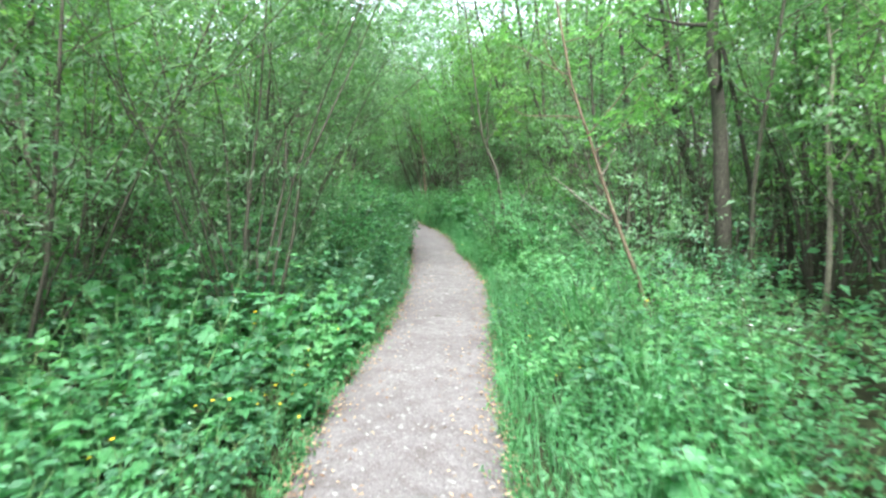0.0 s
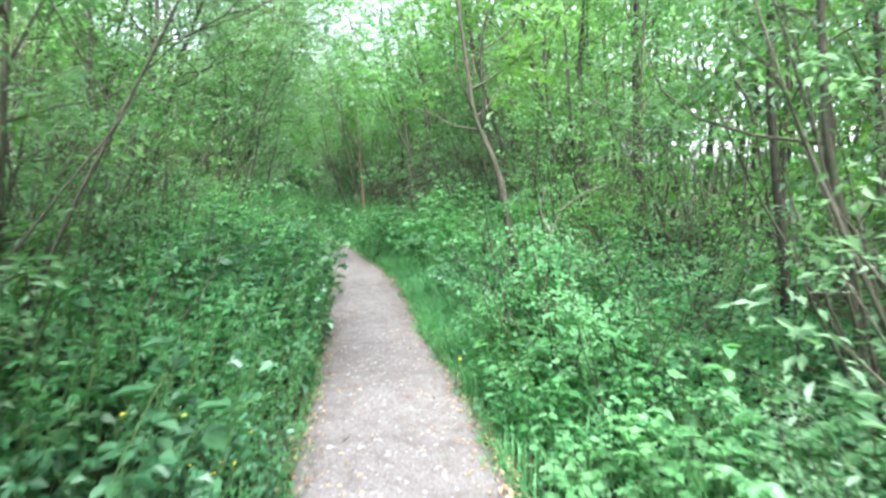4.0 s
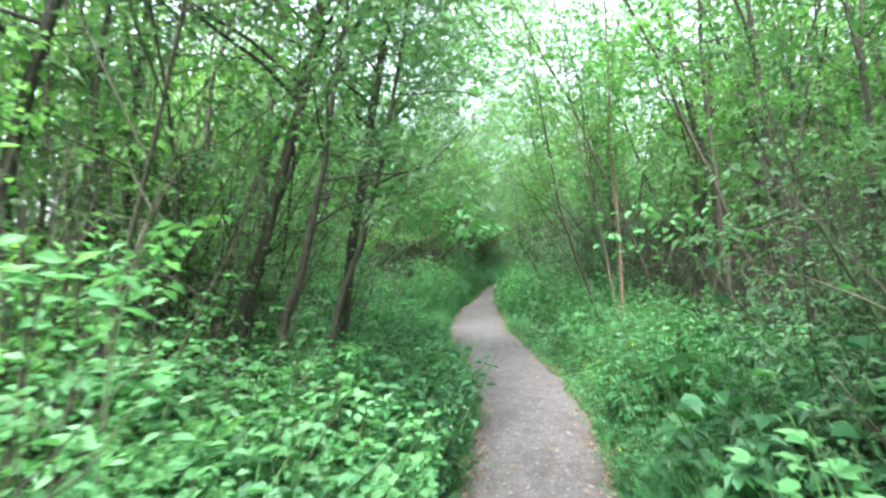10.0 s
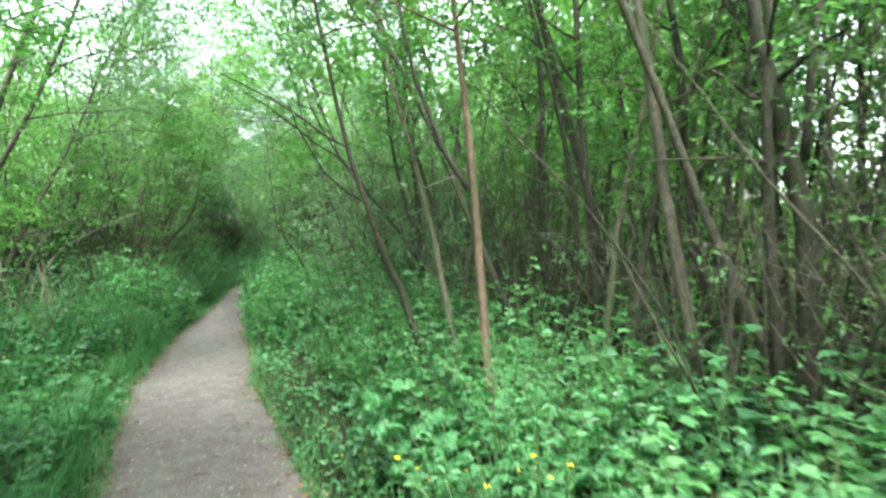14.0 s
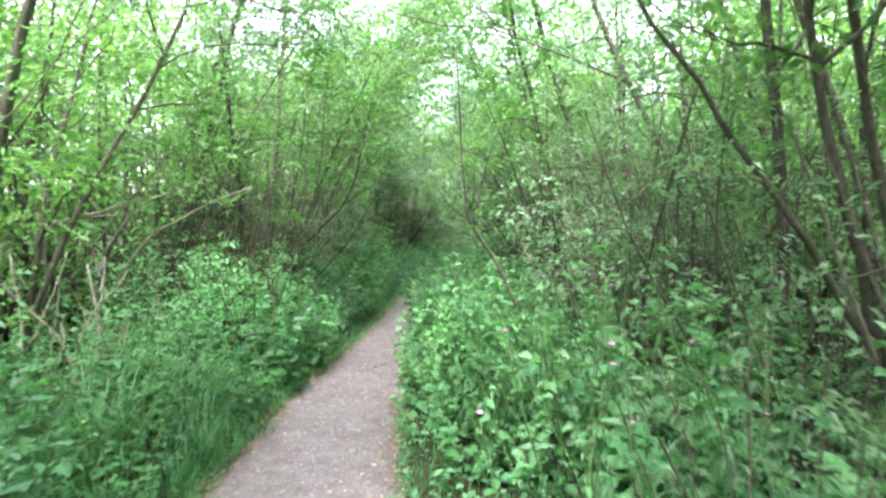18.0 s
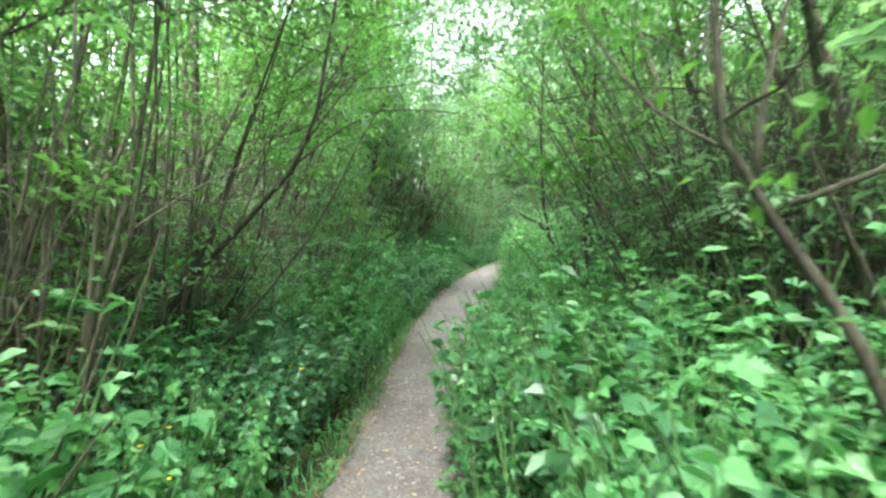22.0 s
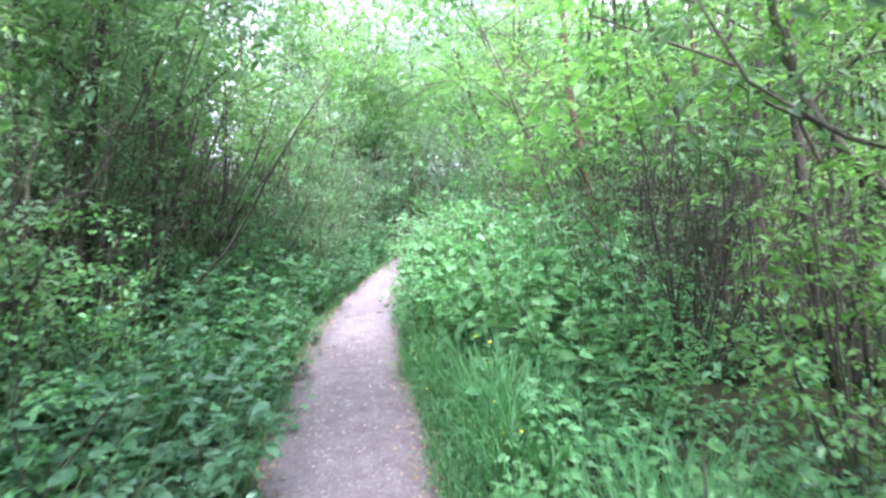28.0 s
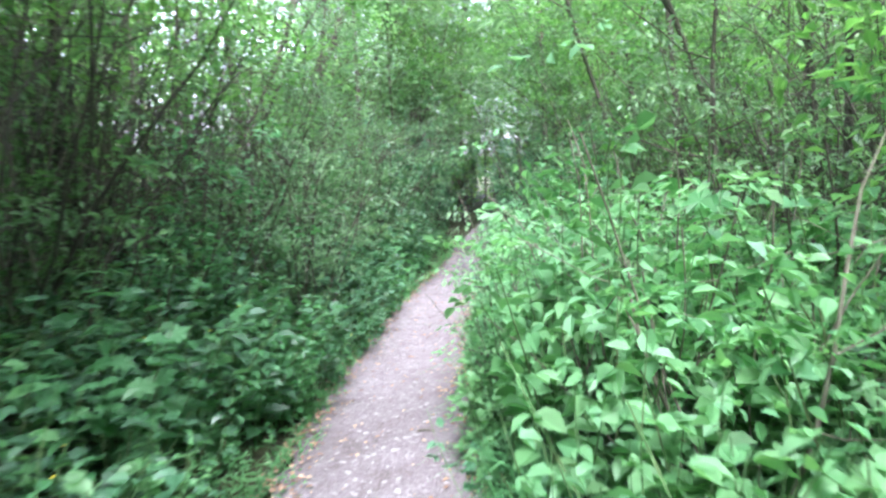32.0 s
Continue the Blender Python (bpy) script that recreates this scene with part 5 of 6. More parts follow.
def heroes():
    r = np.random.default_rng(3)
    hero(r, "thin leaning tree with pale reddish bark and a dead side branch", [(1.72, 5.24, .55), (1.56, 5.25, .96), (1.37, 5.27, 1.51), (1.23, 5.28, 1.9), (1.12, 5.29, 2.21)], 0.021, BARK_RED, LEAF_BRIGHT, 700, 0.08, 5.0,
         [([(1.37, 5.27, 1.51), (1.42, 5.27, 1.6), (1.48, 5.26, 1.75)], 0.010, DEAD_WOOD), ([(1.45, 5.26, 1.13), (1.17, 5.29, 1.33), (0.93, 5.31, 1.53)], 0.008, DEAD_WOOD)], 0.5)
    hero(r, "stout dark straight trunk with a high crown", [(3.13, 6.80, .98), (3.04, 6.80, 2.1), (2.93, 6.81, 3.06)], 0.105, BARK_DARK, LEAF_TREE, 900, 0.1, 8.5)
    hero(r, "dark slender trunk leaning slightly", [(3.49, 8.31, 1.09), (3.22, 8.32, 1.93), (3.02, 8.33, 2.87)], 0.06, BARK_DARK, LEAF_TREE, 800, 0.1, 7.5)
    hero(r, "smooth grey-green thin tree with a forked stem", [(0.97, 10.72, 1.43), (0.90, 10.73, 1.67), (0.76, 10.75, 1.98), (0.70, 10.76, 2.22)], 0.036, BARK, LEAF_BRIGHT, 1100, 0.095, 5.5,
         [([(0.78, 10.75, 1.99), (0.79, 10.74, 2.22), (0.76, 10.75, 2.6), (0.86, 10.73, 3.2)], 0.018, BARK_DARK)], 0.5)
    hero(r, "dark mossy trunk among thin stems", [(2.75, 15.08, 1.01), (2.68, 15.09, 1.63), (2.60, 15.12, 2.13)], 0.07, BARK, LEAF_BRIGHT, 900, 0.095, 7)
    hero(r, "crooked dark trunk beside another", [(3.29, 14.94, .74), (3.02, 14.98, 1.63), (3.01, 14.98, 2.19)], 0.06, BARK_DARK, LEAF_BRIGHT, 800, 0.095, 7)
    hero(r, "stout dark trunk standing back from the path", [(3.94, 14.87, 1.17), (3.87, 14.88, 2.42)], 0.1, BARK_DARK, LEAF_TREE, 800, 0.1, 8)
    hero(r, "tree leaning far over, with bare pale side branches", [(2.97, 17.21, .9), (2.52, 17.18, 1.39), (2.20, 17.15, 1.87), (1.92, 17.12, 2.32), (1.66, 17.10, 3.11)], 0.05, BARK, LEAF_WILLOW, 900, 0.085, 5.6,
         [([(1.76, 17.11, 2.63), (1.20, 17.06, 2.78), (0.65, 17.01, 2.86), (0.21, 16.97, 2.93)], 0.014, DEAD_WOOD), ([(2.00, 17.13, 2.16), (1.72, 17.11, 2.48), (1.36, 17.08, 2.91), (1.14, 17.05, 3.3)], 0.025, BARK_PALE)], 0.55)
    # spreading trees whose leafy boughs hang over the path
    for x, y, h, n, lab in ((-3.3, 17.7, 6.2, 4300, "spreading tree with dark boughs and dense layered leaves"), (-4.2, 16.5, 6.2, 3600, "spreading tree, its leafy boughs low over the bushes"), (-3.3, 19.4, 6.4, 3400, "spreading tree with drooping leafy boughs beside the path")):
        line = wander(r, (x, y, -0.1), (0.10, 0.0, 1), h, 8, 0.06)
        make_tree(r, "spreading_tree", lab, h, 0.06, BARK_DARK, LEAF_WILLOW if y < 18 else LEAF_TREE, n, 0.075, 0.52, 0.45, 2.7, 16, sides=9, line=line, keep=clear_of_bough, big=5, spread=0.24, twigs=4)
    hero(r, "dark thin trunk rising from a stool", [(-2.81, 17.76, 1.08), (-2.69, 17.77, 1.43), (-2.60, 17.79, 1.83), (-2.50, 17.80, 2.23)], 0.04, BARK_DARK, LEAF_WILLOW, 900, 0.085, 5.5)
    hero(r, "dark slanting stem of a shrubby tree", [(-2.57, 18.09, 1.07), (-2.48, 18.11, 1.34), (-2.35, 18.12, 1.72), (-2.19, 18.14, 2.3)], 0.032, BARK_DARK, LEAF_WILLOW, 900, 0.085, 4.8)
    hero(r, "slender tree with orange-brown peeling bark", [(-0.67, 23.16, 1.19), (-0.74, 23.16, 1.98), (-0.80, 23.16, 2.69), (-0.83, 23.16, 3.15)], 0.034, BARK_RED, LEAF_TREE, 600, 0.085, 6.5,
         [([(-0.75, 23.16, 1.82), (-0.93, 23.17, 2.14), (-1.10, 23.17, 2.58), (-1.22, 23.18, 3.16), (-1.29, 23.25, 4.2)], 0.022, BARK_DARK)], 0.55)
    hero(r, "stout dark mossy trunk with a second stem", [(1.48, 22.94, 1.07), (1.43, 22.95, 1.8), (1.30, 22.96, 2.3), (1.19, 22.96, 2.83)], 0.085, BARK_DARK, LEAF_TREE, 900, 0.09, 8,
         [([(1.48, 22.94, 1.96), (1.52, 22.95, 2.6), (1.60, 22.94, 3.05), (1.74, 22.93, 4.4)], 0.038, BARK_DARK), ([(1.39, 22.94, 1.95), (0.84, 22.95, 2.0), (0.39, 22.93, 1.98)], 0.016, BARK_DARK)], 0.5)
    hero(r, "straight brown trunk behind the thin stems", [(0.90, 25.83, 1.03), (0.79, 25.84, 2.55), (0.75, 25.83, 4.18)], 0.06, BARK, LEAF_TREE, 700, 0.1, 8)
    hero(r, "thin dark tree leaning towards the path", [(-1.21, 23.64, 1.01), (-1.38, 23.59, 1.39), (-1.48, 23.56, 1.71), (-1.56, 23.53, 1.96), (-1.66, 23.51, 2.32)], 0.032, BARK_DARK, LEAF_WILLOW, 500, 0.085, 5.0)
    hero(r, "slim pale-barked birch leaning slightly", [(-0.87, 24.22, 1.01), (-0.97, 24.20, 1.48), (-1.05, 24.17, 1.83), (-1.15, 24.14, 2.21), (-1.29, 24.10, 2.69)], 0.034, BARK_PALE, LEAF_TREE, 500, 0.08, 6.0)
    hero(r, "grey-brown tree with two stems, one leaning over the path", [(-1.00, 26.96, 1.1), (-1.13, 26.93, 1.52), (-1.23, 26.90, 1.82), (-1.34, 26.87, 2.18), (-1.40, 26.86, 2.63)], 0.036, BARK_DARK, LEAF_TREE, 900, 0.08, 6.5,
         [([(-0.88, 26.97, .82), (-1.29, 26.89, 1.44), (-1.61, 26.80, 1.87), (-1.82, 26.75, 2.19), (-2.16, 26.66, 2.61), (-2.45, 26.58, 3.2)], 0.022, BARK_DARK), ([(-1.37, 26.86, 2.3), (-1.07, 26.89, 2.6), (-0.77, 26.91, 3.2)], 0.015, BARK)], 0.6)
    hero(r, "dark thin trunk in the brown thicket", [(-6.77, 30.75, 1.57), (-6.77, 30.75, 2.04), (-6.90, 30.72, 2.74)], 0.035, BARK_DARK, LEAF_BRIGHT, 800, 0.08, 5.0,
         [([(-6.49, 30.82, .4), (-6.31, 30.88, 1.61), (-6.15, 30.92, 1.92), (-6.13, 30.92, 2.43), (-6.09, 30.90, 3.1)], 0.018, BARK_PALE), ([(-6.69, 30.81, .3), (-6.58, 30.77, 1.4), (-6.33, 30.79, 2.2), (-6.28, 30.79, 3.0)], 0.016, DEAD_WOOD)])
    hero(r, "dark crooked young tree with few leaves", [(-3.25, 30.11, 1.09), (-3.34, 30.09, 1.22), (-3.43, 30.07, 1.36), (-3.54, 30.04, 1.53), (-3.63, 30.02, 1.63), (-3.67, 30.00, 2.0)], 0.022, BARK_DARK, LEAF_BRIGHT, 160, 0.08, 3.4,
         [([(-3.54, 30.04, 1.53), (-3.55, 30.04, 1.74), (-3.46, 30.06, 2.1), (-3.33, 30.11, 2.6)], 0.012, BARK_DARK), ([(-3.47, 30.05, 1.5), (-3.22, 30.07, 1.6), (-2.87, 30.10, 1.55)], 0.010, BARK_DARK)], 0.6, reach=0.8)
    hero(r, "long dark branch-like stem leaning out of the thicket", [(-7.11, 32.44, .9), (-6.60, 32.48, 1.35), (-6.27, 32.49, 1.65), (-6.10, 32.51, 1.85), (-6.00, 32.52, 2.05), (-5.91, 32.52, 2.3)], 0.026, BARK_DARK, LEAF_BRIGHT, 700, 0.075, 4.2,
         [([(-6.10, 32.51, 1.85), (-5.91, 32.54, 2.0), (-5.73, 32.60, 2.12), (-5.52, 32.65, 2.22), (-5.23, 32.77, 2.24), (-4.94, 32.85, 2.2)], 0.011, BARK)], 0.55)
    hero(r, "dark many-stemmed shrub tree leaning to the path", [(-3.88, 34.68, .5), (-4.07, 34.69, .96), (-4.05, 34.69, 1.37), (-4.02, 34.68, 1.87), (-4.00, 34.68, 2.32)], 0.026, BARK_DARK, LEAF_TREE, 900, 0.07, 4.6,
         [([(-3.95, 34.69, .5), (-4.08, 34.69, .81), (-4.31, 34.69, 1.0), (-4.54, 34.69, 1.33), (-4.73, 34.71, 1.44)], 0.028, BARK_DARK), ([(-4.44, 34.70, 1.22), (-4.50, 34.70, 1.57), (-4.52, 34.69, 2.31), (-4.48, 34.74, 3.2)], 0.016, BARK_DARK)], 0.4)
    hero(r, "grey-brown tree leaning over towards the path", [(-2.38, 38.53, 1.06), (-2.70, 38.54, 1.29), (-3.03, 38.53, 1.56), (-3.35, 38.54, 1.91), (-3.59, 38.54, 2.22), (-3.73, 38.54, 2.64)], 0.05, BARK, LEAF_BRIGHT, 1200, 0.09, 5.5,
         [([(-2.97, 38.55, .4), (-3.08, 38.54, .79), (-3.27, 38.53, 1.26), (-3.40, 38.53, 1.75), (-3.63, 38.54, 2.18)], 0.03, BARK), ([(-3.35, 38.54, 1.91), (-3.93, 38.54, 2.29), (-4.77, 38.55, 2.57)], 0.016, BARK)], 0.5)
    hero(r, "slim reddish-brown trunk among grey stems", [(-1.48, 43.39, .5), (-1.60, 43.38, 1.03), (-1.81, 43.38, 2.37), (-2.04, 43.39, 3.65)], 0.055, BARK_RED, LEAF_BRIGHT, 800, 0.095, 7)
    hero(r, "stout reddish-brown trunk close behind the bushes", [(-3.61, 42.13, 1.09), (-3.76, 42.12, 1.62), (-3.90, 42.12, 2.14), (-4.01, 42.11, 2.89)], 0.06, BARK_RED, LEAF_BRIGHT, 800, 0.09, 7)
    # wide dark shrubs and pale-stemmed willow stools
    for x, y, h, bark, leaf, lab, fan, n in ((-1.76, 5.33, 3.4, BARK, LEAF_WILLOW, "willow stool of brown upright stems, leafy above", 0.34, 3200), (-2.40, 8.03, 3.4, BARK, LEAF_WILLOW, "willow stool of brown stems with leafy tops", 0.35, 3000),
                                             (-6.46, 30.47, 3.4, BARK, LEAF_BRIGHT, "brown-stemmed willow stool, leafy above", 0.42, 1700), (-7.19, 32.12, 3.2, BARK, LEAF_BRIGHT, "fan of thin brown stems, leafy above", 0.45, 1500),
                                             (-8.57, 41.05, 3.6, BARK_DARK, LEAF_TREE, "wide shrub of dark arching branches", 0.75, 900), (-8.93, 43.13, 3.6, BARK_DARK, LEAF_TREE, "spreading thicket of dark bare branches", 0.7, 700),
                                             (-0.64, 26.52, 3.4, BARK, LEAF_WILLOW, "many-stemmed tree fanning out over the bushes", 0.35, 900), (1.37, 21.14, 3.6, BARK, LEAF_TREE, "stool of straight thin brown stems", 0.25, 500)):
        s = make_shrub(r, "willow_stool", lab, h, 14 if n > 2000 else 22, bark, leaf, n, 0.07, 0.4, fan, 0.25 if n > 2000 else 0.42, rad=0.015, big=8, spread=0.2)
        s.matrix_basis = pose(x, y, float(ground_z(x, y)))


def twig_with_leaves(r, label, pts, count, size, width, leaf, spread=0.12):
    """A thin overhanging branch whose leaves can be told apart one by one."""
    root = empty("leafy_branch", label, "branch", "overhanging branches")
    twig = limb_part(root, r, pts, 0.004, BARK, "twig")
    line = np.asarray(pts, float)
    kinds = []
    for q in range(3):
        g = Geo()
        add_leaves(g, [(0, 0, 0)], [(1, 0, 0.1 * (q - 1))], [(0, 0.2 * (q - 1), 1)], [size], width, "round")
        kinds.append(g.mesh("leaf", leaf))
    for i in range(count):
        u = (0.25 + 0.75 * i / count) * (len(line) - 1)
        j = min(int(u), len(line) - 2)
        p = line[j] + (line[j + 1] - line[j]) * (u - j) + r.normal(0, spread, 3) * np.array([1, 1, 0.7])
        if abs(p[0] - walk_x(p[1])) < 0.27 and p[2] < 2.1:
            continue
        link("leaf", kinds[i % 3], twig, pose(*p, r.uniform(-35, 35), r.uniform(-10, 45), r.uniform(0, 360)) @ Matrix.Scale(r.uniform(0.7, 1.2), 4))
    return root


def branches():
    r = np.random.default_rng(9)
    for label, pts, n, size, w, leaf in (
            ("overhanging branch with large oval leaves, pale beneath", [(-2.8, 18.2, 2.4), (-1.94, 18.2, 1.93), (-1.55, 18.27, 1.74), (-1.3, 18.31, 1.66)], 165, 0.085, 0.5, LEAF_PALE),
            ("second branch of large oval leaves hanging by the path", [(-2.8, 17.9, 2.6), (-2.2, 17.9, 2.32), (-1.75, 17.85, 2.12), (-1.35, 17.85, 1.98)], 145, 0.085, 0.5, LEAF_WILLOW),
            ("spray of pale hazel leaves reaching to the path", [(.9, 18.0, 1.5), (.4, 17.9, 1.66), (-.1, 17.8, 1.74), (-.48, 17.73, 1.7)], 95, 0.064, 0.55, LEAF_PALE),
            ("low spray of hazel leaves in layers", [(1.0, 17.5, 1.9), (.5, 17.5, 2.0), (-.1, 17.4, 1.95)], 90, 0.062, 0.55, LEAF_WILLOW),
            ("drooping branch of broad bright leaves beside the path", [(-3.4, 33.6, 2.2), (-4.0, 33.5, 1.98), (-4.62, 33.4, 1.76)], 50, 0.11, 0.6, LEAF_BRIGHT),
            ("hanging branch of dark oval leaves over the path", [(-4.4, 36.2, 3.2), (-5.0, 36.1, 2.9), (-5.5, 36.0, 2.55), (-5.9, 36.0, 2.45)], 70, 0.07, 0.5, LEAF_TREE),
            ("hanging branch of dark leaves above the path", [(-7.4, 38.8, 2.9), (-6.9, 38.7, 2.6), (-6.35, 38.6, 2.2)], 50, 0.075, 0.45, LEAF_TREE),
            ("layered branch of bright maple-like leaves", [(-3.0, 39.2, 2.3), (-3.5, 39.2, 2.2), (-4.2, 39.2, 2.12), (-5.0, 39.25, 2.18)], 90, 0.10, 0.85, LEAF_BRIGHT),
            ("upper branch of bright maple-like leaves", [(-3.1, 40.3, 2.8), (-3.9, 40.3, 2.7), (-4.7, 40.3, 2.45)], 80, 0.10, 0.85, LEAF_BRIGHT),
            ("spray of fresh leaves hanging beside the path", [(.9, 14.5, 2.9), (.6, 14.3, 2.75), (.2, 14.2, 2.6)], 40, 0.08, 0.6, LEAF_BRIGHT)):
        twig_with_leaves(r, label, pts, n, size, w, leaf)
    # a tangle of bleached dead branches standing in the grass
    root = empty("dead_branches", "tangle of bleached bare branches standing in the grass", "dead wood")
    for i in range(26):
        a, f = r.uniform(0, 2 * np.pi), r.uniform(0.25, 0.9)
        foot = np.array([-6.55 + r.normal(0, 0.35), 27.9 + r.normal(0, 0.7), -0.05])
        line = wander(r, foot, (f * np.cos(a) + 0.15, f * np.sin(a), 1.0), r.uniform(0.8, 1.5), 7, 0.2, -0.02)
        limb_part(root, r, line, r.uniform(0.008, 0.017), DEAD_WOOD, "dead_branch")
    # dead branches lying in the growth
    for label, lines in (("pile of pale dead branches leaning in the undergrowth", [[(-7.78, 29.27, .0), (-7.60, 29.32, 1.12), (-7.23, 29.41, 1.69), (-6.39, 29.63, 2.07)], [(-8.66, 29.00, .2), (-8.08, 29.20, 1.5), (-7.08, 29.43, 1.8)], [(-7.45, 29.00, 0), (-7.36, 29.10, .9), (-7.56, 29.09, 1.4)], [(-7.01, 28.43, 0), (-6.92, 28.64, .8), (-6.98, 28.73, 1.2)], [(-8.0, 28.9, 0), (-7.95, 28.95, .9), (-8.05, 29.0, 1.45)], [(-7.7, 29.35, .5), (-7.1, 29.45, 1.4), (-6.5, 29.6, 1.72), (-5.95, 29.75, 1.95)], [(-8.7, 29.1, 1.3), (-8.0, 29.25, 1.55), (-7.3, 29.4, 1.62)], [(-6.6, 28.3, 0), (-6.68, 28.35, .55), (-6.85, 28.4, 1.15)]]),
                         ("bare pale forked branch standing in the brambles", [[(1.31, 10.94, 0), (1.40, 10.92, 1.0), (1.52, 10.91, 1.3), (1.72, 10.87, 1.46), (1.92, 10.84, 1.53)], [(1.43, 10.92, 1.08), (1.33, 10.94, 1.3), (1.38, 10.94, 1.5)]]),
                         ("thin pale dead twigs sticking out of the brambles", [[(-2.61, 5.62, 0.3), (-2.41, 5.62, 1.0), (-2.16, 5.62, 1.35)], [(-2.91, 5.72, 0.3), (-2.76, 5.72, 1.05), (-3.01, 5.72, 1.4)]]),
                         ("pale bare stems standing in the leafy bush", [[(-5.05, 40.24, 0.0), (-5.07, 40.24, 0.9), (-5.09, 40.23, 1.03), (-5.15, 40.22, 1.16), (-5.17, 40.22, 1.27)], [(-5.09, 40.23, 1.03), (-5.2, 40.21, 1.24), (-5.26, 40.2, 1.33), (-5.28, 40.2, 1.48)], [(-5.24, 40.2, 0.0), (-5.26, 40.2, 0.93), (-5.34, 40.19, 1.1), (-5.41, 40.17, 1.19), (-5.46, 40.16, 1.27)]]),
                         ("bare pale twigs among the brambles beside the path", [[(-3.40, 33.72, 0), (-3.69, 33.50, .9), (-3.78, 33.39, 1.5)], [(-3.29, 33.63, .2), (-2.98, 33.45, 1.0), (-2.77, 33.37, 1.1)]])):
        root = empty("dead_branches", label, "dead wood")
        for q in lines:
            limb_part(root, r, q, 0.0055 if "leafy bush" in label else 0.024 if "leaning" in label else 0.010, BARK_PALE if "leafy bush" in label else DEAD_WOOD, "dead_branch")


def flowers():
    """Buttercups and pink and white flowers where they show."""
    r = np.random.default_rng(19)
    cup = [make_herb(r, "buttercup", "buttercup with small yellow flowers", 0.42, 7, 3, 0.045, 0.6, LEAF_HERB, 0.12, 0.2, flower=PETAL_YELLOW, blooms=3, category="flower", group="buttercups") for _ in range(2)]
    pink = make_herb(r, "red_campion", "pink-flowered campion in the bushes", 1.15, 5, 5, 0.07, 0.45, LEAF_HERB, 0.12, 0.15, flower=PETAL_PINK, blooms=4, category="flower", group="pink flowers")
    white = make_herb(r, "white_flower", "white-flowered herb in the grass", 0.7, 6, 5, 0.06, 0.45, LEAF_PALE, 0.14, 0.2, flower=PETAL_WHITE, blooms=5, category="flower", group="white flowers")
    for lo, hi, side, n, d1 in ((2.5, 5, -1, 12, .7), (3, 6, 1, 6, .9), (6, 9, -1, 6, .8), (9.5, 13, 1, 8, .5), (15.5, 19, 1, 10, .6), (18.8, 22.5, 1, 26, .7), (22.5, 26, 1, 12, .6), (24, 30, -1, 14, .7), (28, 33, -1, 10, .8), (26.5, 30, 1, 8, .4), (38, 42, 1, 18, .7), (40, 44, -1, 10, .6)):
        for _ in range(n):
            y, d = r.uniform(lo, hi), r.uniform(0.08, d1)
            x = at(side, y, d)
            if abs(x - walk_x(y)) > 0.4:
                put(cup[r.integers(0, 2)], x, y, r.uniform(0, 360), r.uniform(0.7, 1.15) * (1.0 + 0.5 * (d > 0.5)))
    for x, y, s in ((-2.16, 25.41, 1.1), (-2.17, 26.10, 1.2), (-1.73, 26.24, 1.15), (-2.42, 26.78, 1.05), (-2.02, 24.83, .9), (-2.58, 27.57, 1.1), (2.59, 5.26, .9)):
        put(pink, x, y, r.uniform(0, 360), s)
    for x, y, s in ((1.90, 3.61, 1.1), (2.20, 4.43, 1.2), (1.50, 3.20, .8), (2.18, 21.00, 1.2), (-0.13, 21.11, 1.1)):
        put(white, x, y, r.uniform(0, 360), s)
    discard(cup + [pink, white])


def tufts():
    """Taller tufts of grass where the verge is grassy."""
    r = np.random.default_rng(71)
    kinds = [make_tuft(r, "grass_tuft", "tuft of tall soft green grass", h, 75, 0.15, group="grass tufts") for h in (0.5, 0.62)]
    for side, lo, hi, d1, n in ((1, 2.5, 8, 1.2, 13), (1, 9, 13.5, 0.6, 22), (1, 13.5, 18, 0.5, 22), (-1, 25.5, 29.5, 0.7, 26), (1, 36.5, 40.5, 1.1, 34), (1, 39, 42.5, 0.35, 18), (-1, 20, 24, 0.5, 12), (1, 40.5, 44, 0.4, 10)):
        for _ in range(n):
            y, d = r.uniform(lo, hi), r.uniform(0.05, d1)
            x = at(side, y, d)
            if abs(x - walk_x(y)) > 0.4:
                put(kinds[r.integers(0, 2)], x, y, r.uniform(0, 360), r.uniform(0.55, 0.75) if d < 0.25 else r.uniform(0.75, 1.2))
    discard(kinds)


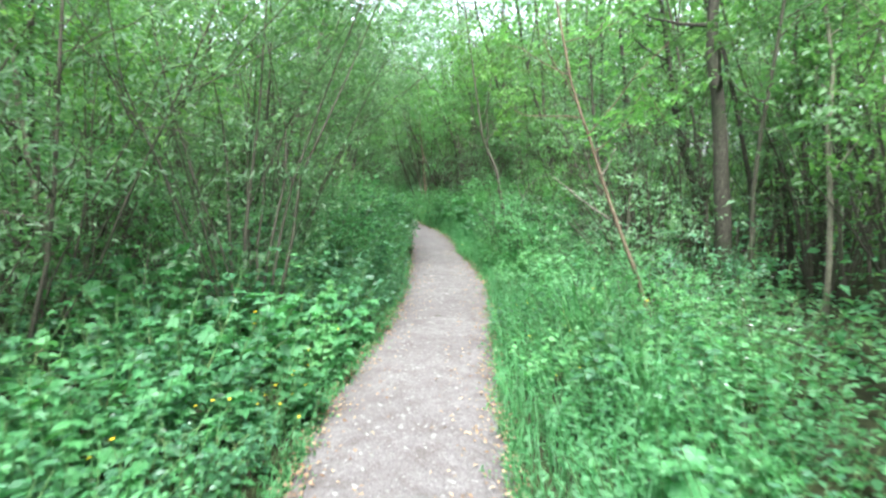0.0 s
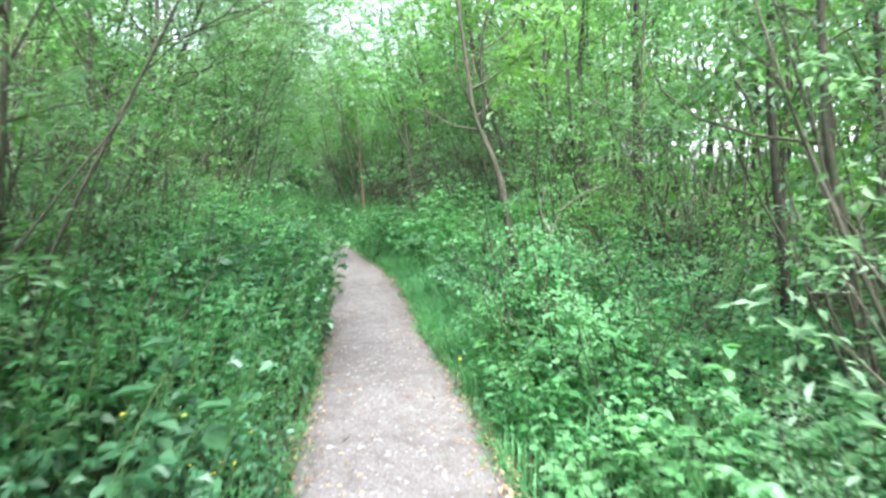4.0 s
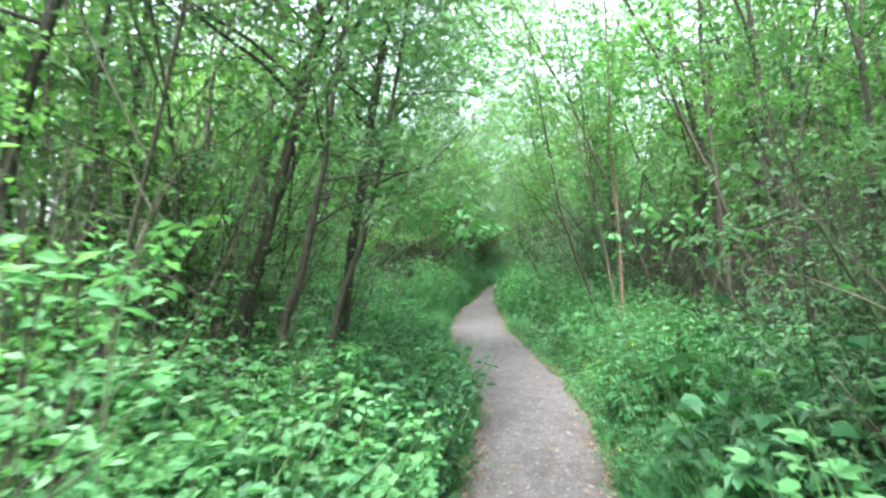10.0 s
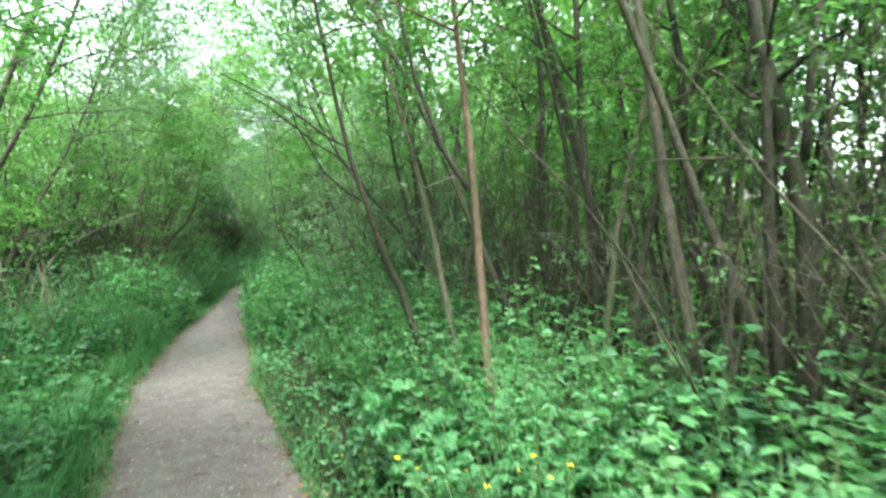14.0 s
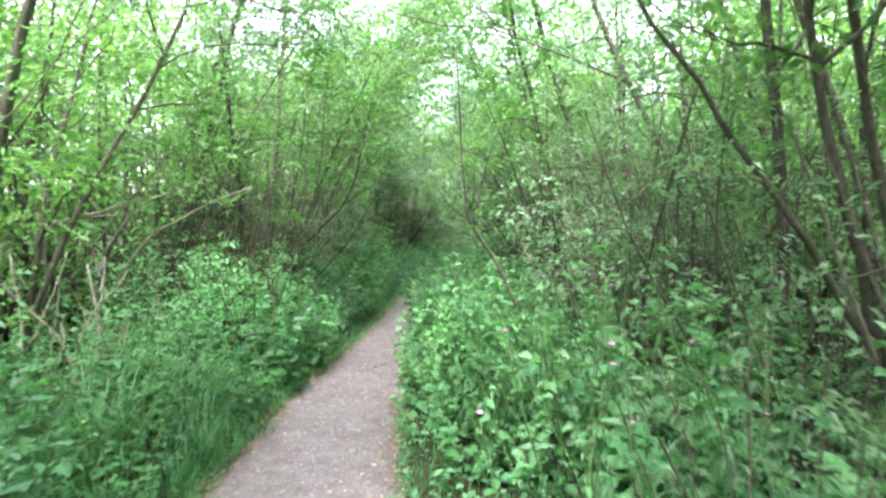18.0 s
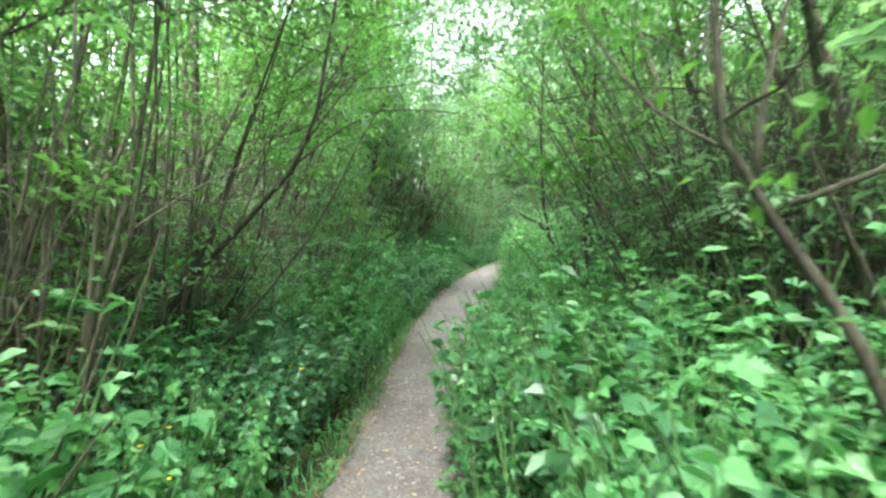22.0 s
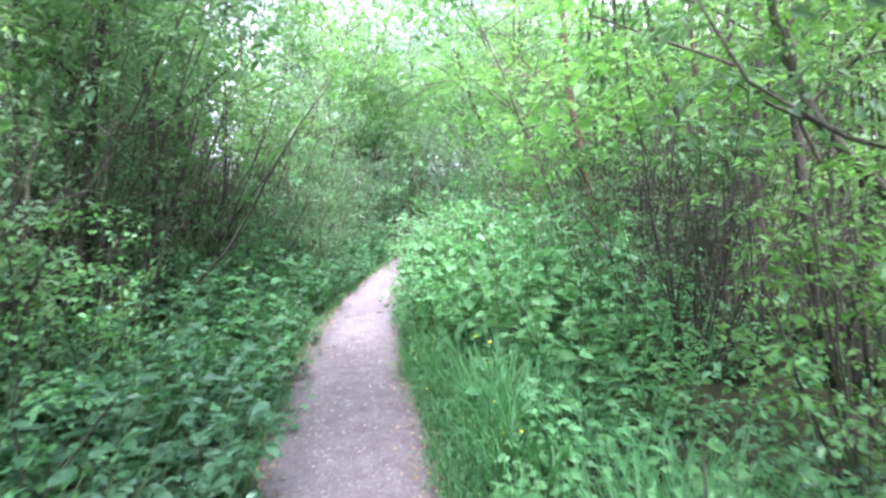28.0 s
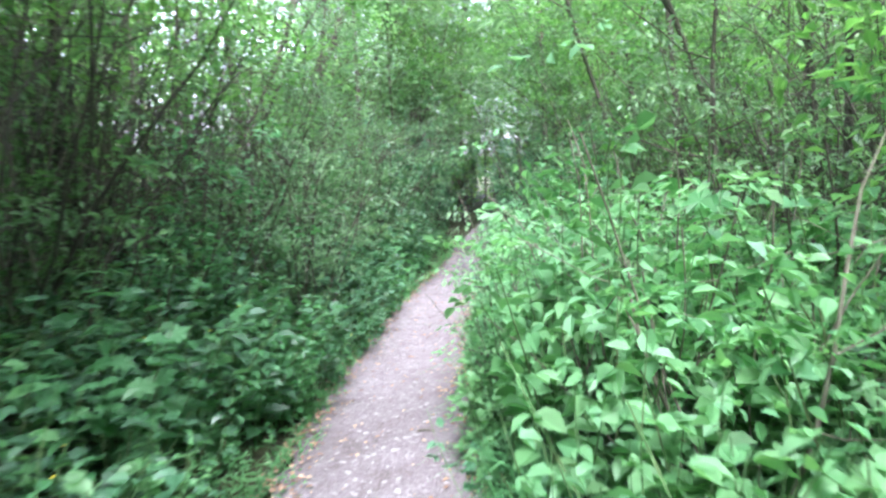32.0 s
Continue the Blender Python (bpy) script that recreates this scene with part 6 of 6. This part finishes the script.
def path_twigs():
    """A few fallen twigs on the gravel."""
    r = np.random.default_rng(73)
    for x, y, a, ln in ((-6.3, 42.75, 8, 0.28), (-4.6, 29.9, 50, 0.2), (-.3, 9.1, 70, 0.12), (-2.6, 22.9, 30, 0.1), (-5.4, 34.3, -40, 0.15), (-.1, 6.4, 20, 0.1)):
        g = Geo()
        g.tube(wander(r, (0, 0, 0), (1, 0, 0), ln, 5, 0.12), np.linspace(0.006, 0.003, 6), 5)
        ob = link("fallen_twig", g.mesh("fallen_twig", BARK, True), None, pose(x, y, 0.022, 0, 0, a))
        tagged(ob, "short dry brown twig lying on the gravel path", "twig", "twigs on the path")


def path_stones():
    """Single larger stones bedded in the path."""
    r = np.random.default_rng(89)
    kinds = []
    for q in range(5):
        bm = bmesh.new()
        bmesh.ops.create_icosphere(bm, subdivisions=2, radius=1.0)
        flat = r.uniform(0.45, 0.7)
        for v in bm.verts:
            k = 1 + 0.16 * math.sin(3.1 * v.co.x + q) * math.cos(2.7 * v.co.y - q) + r.uniform(-0.07, 0.07)
            v.co = Vector((v.co.x * 1.25 * k, v.co.y * 0.9 * k, v.co.z * flat * k))
        me = bpy.data.meshes.new("stone")
        bm.to_mesh(me)
        bm.free()
        me.materials.append(STONE)
        kinds.append(me)
    for i in range(56):
        y = r.uniform(2.5, 47)
        if i % 2:
            y = r.uniform(18.5, 22.5) if i % 4 == 1 else r.uniform(7, 11)
        u = r.uniform(0.08, 0.92)
        x = float(edge_l(y) + (edge_r(y) - edge_l(y)) * u)
        s = r.uniform(0.010, 0.022)
        z = 0.012 - 0.06 * abs(2 * u - 1) ** 4 + 0.15 * s
        link("stone", kinds[i % 5], path_ob, pose(x, y, z, r.uniform(-10, 10), r.uniform(-10, 10), r.uniform(0, 360)) @ Matrix.Scale(s, 4))


heroes()
branches()
shrubs()
bushes()
tall_bushes()
twig_thickets()
trees()
pole_wood()
high_crowns()
canopy()
bowers()
herbs()
flowers()
tufts()
path_twigs()
path_stones()
grass()
carpet()
gravel()
far_woods()
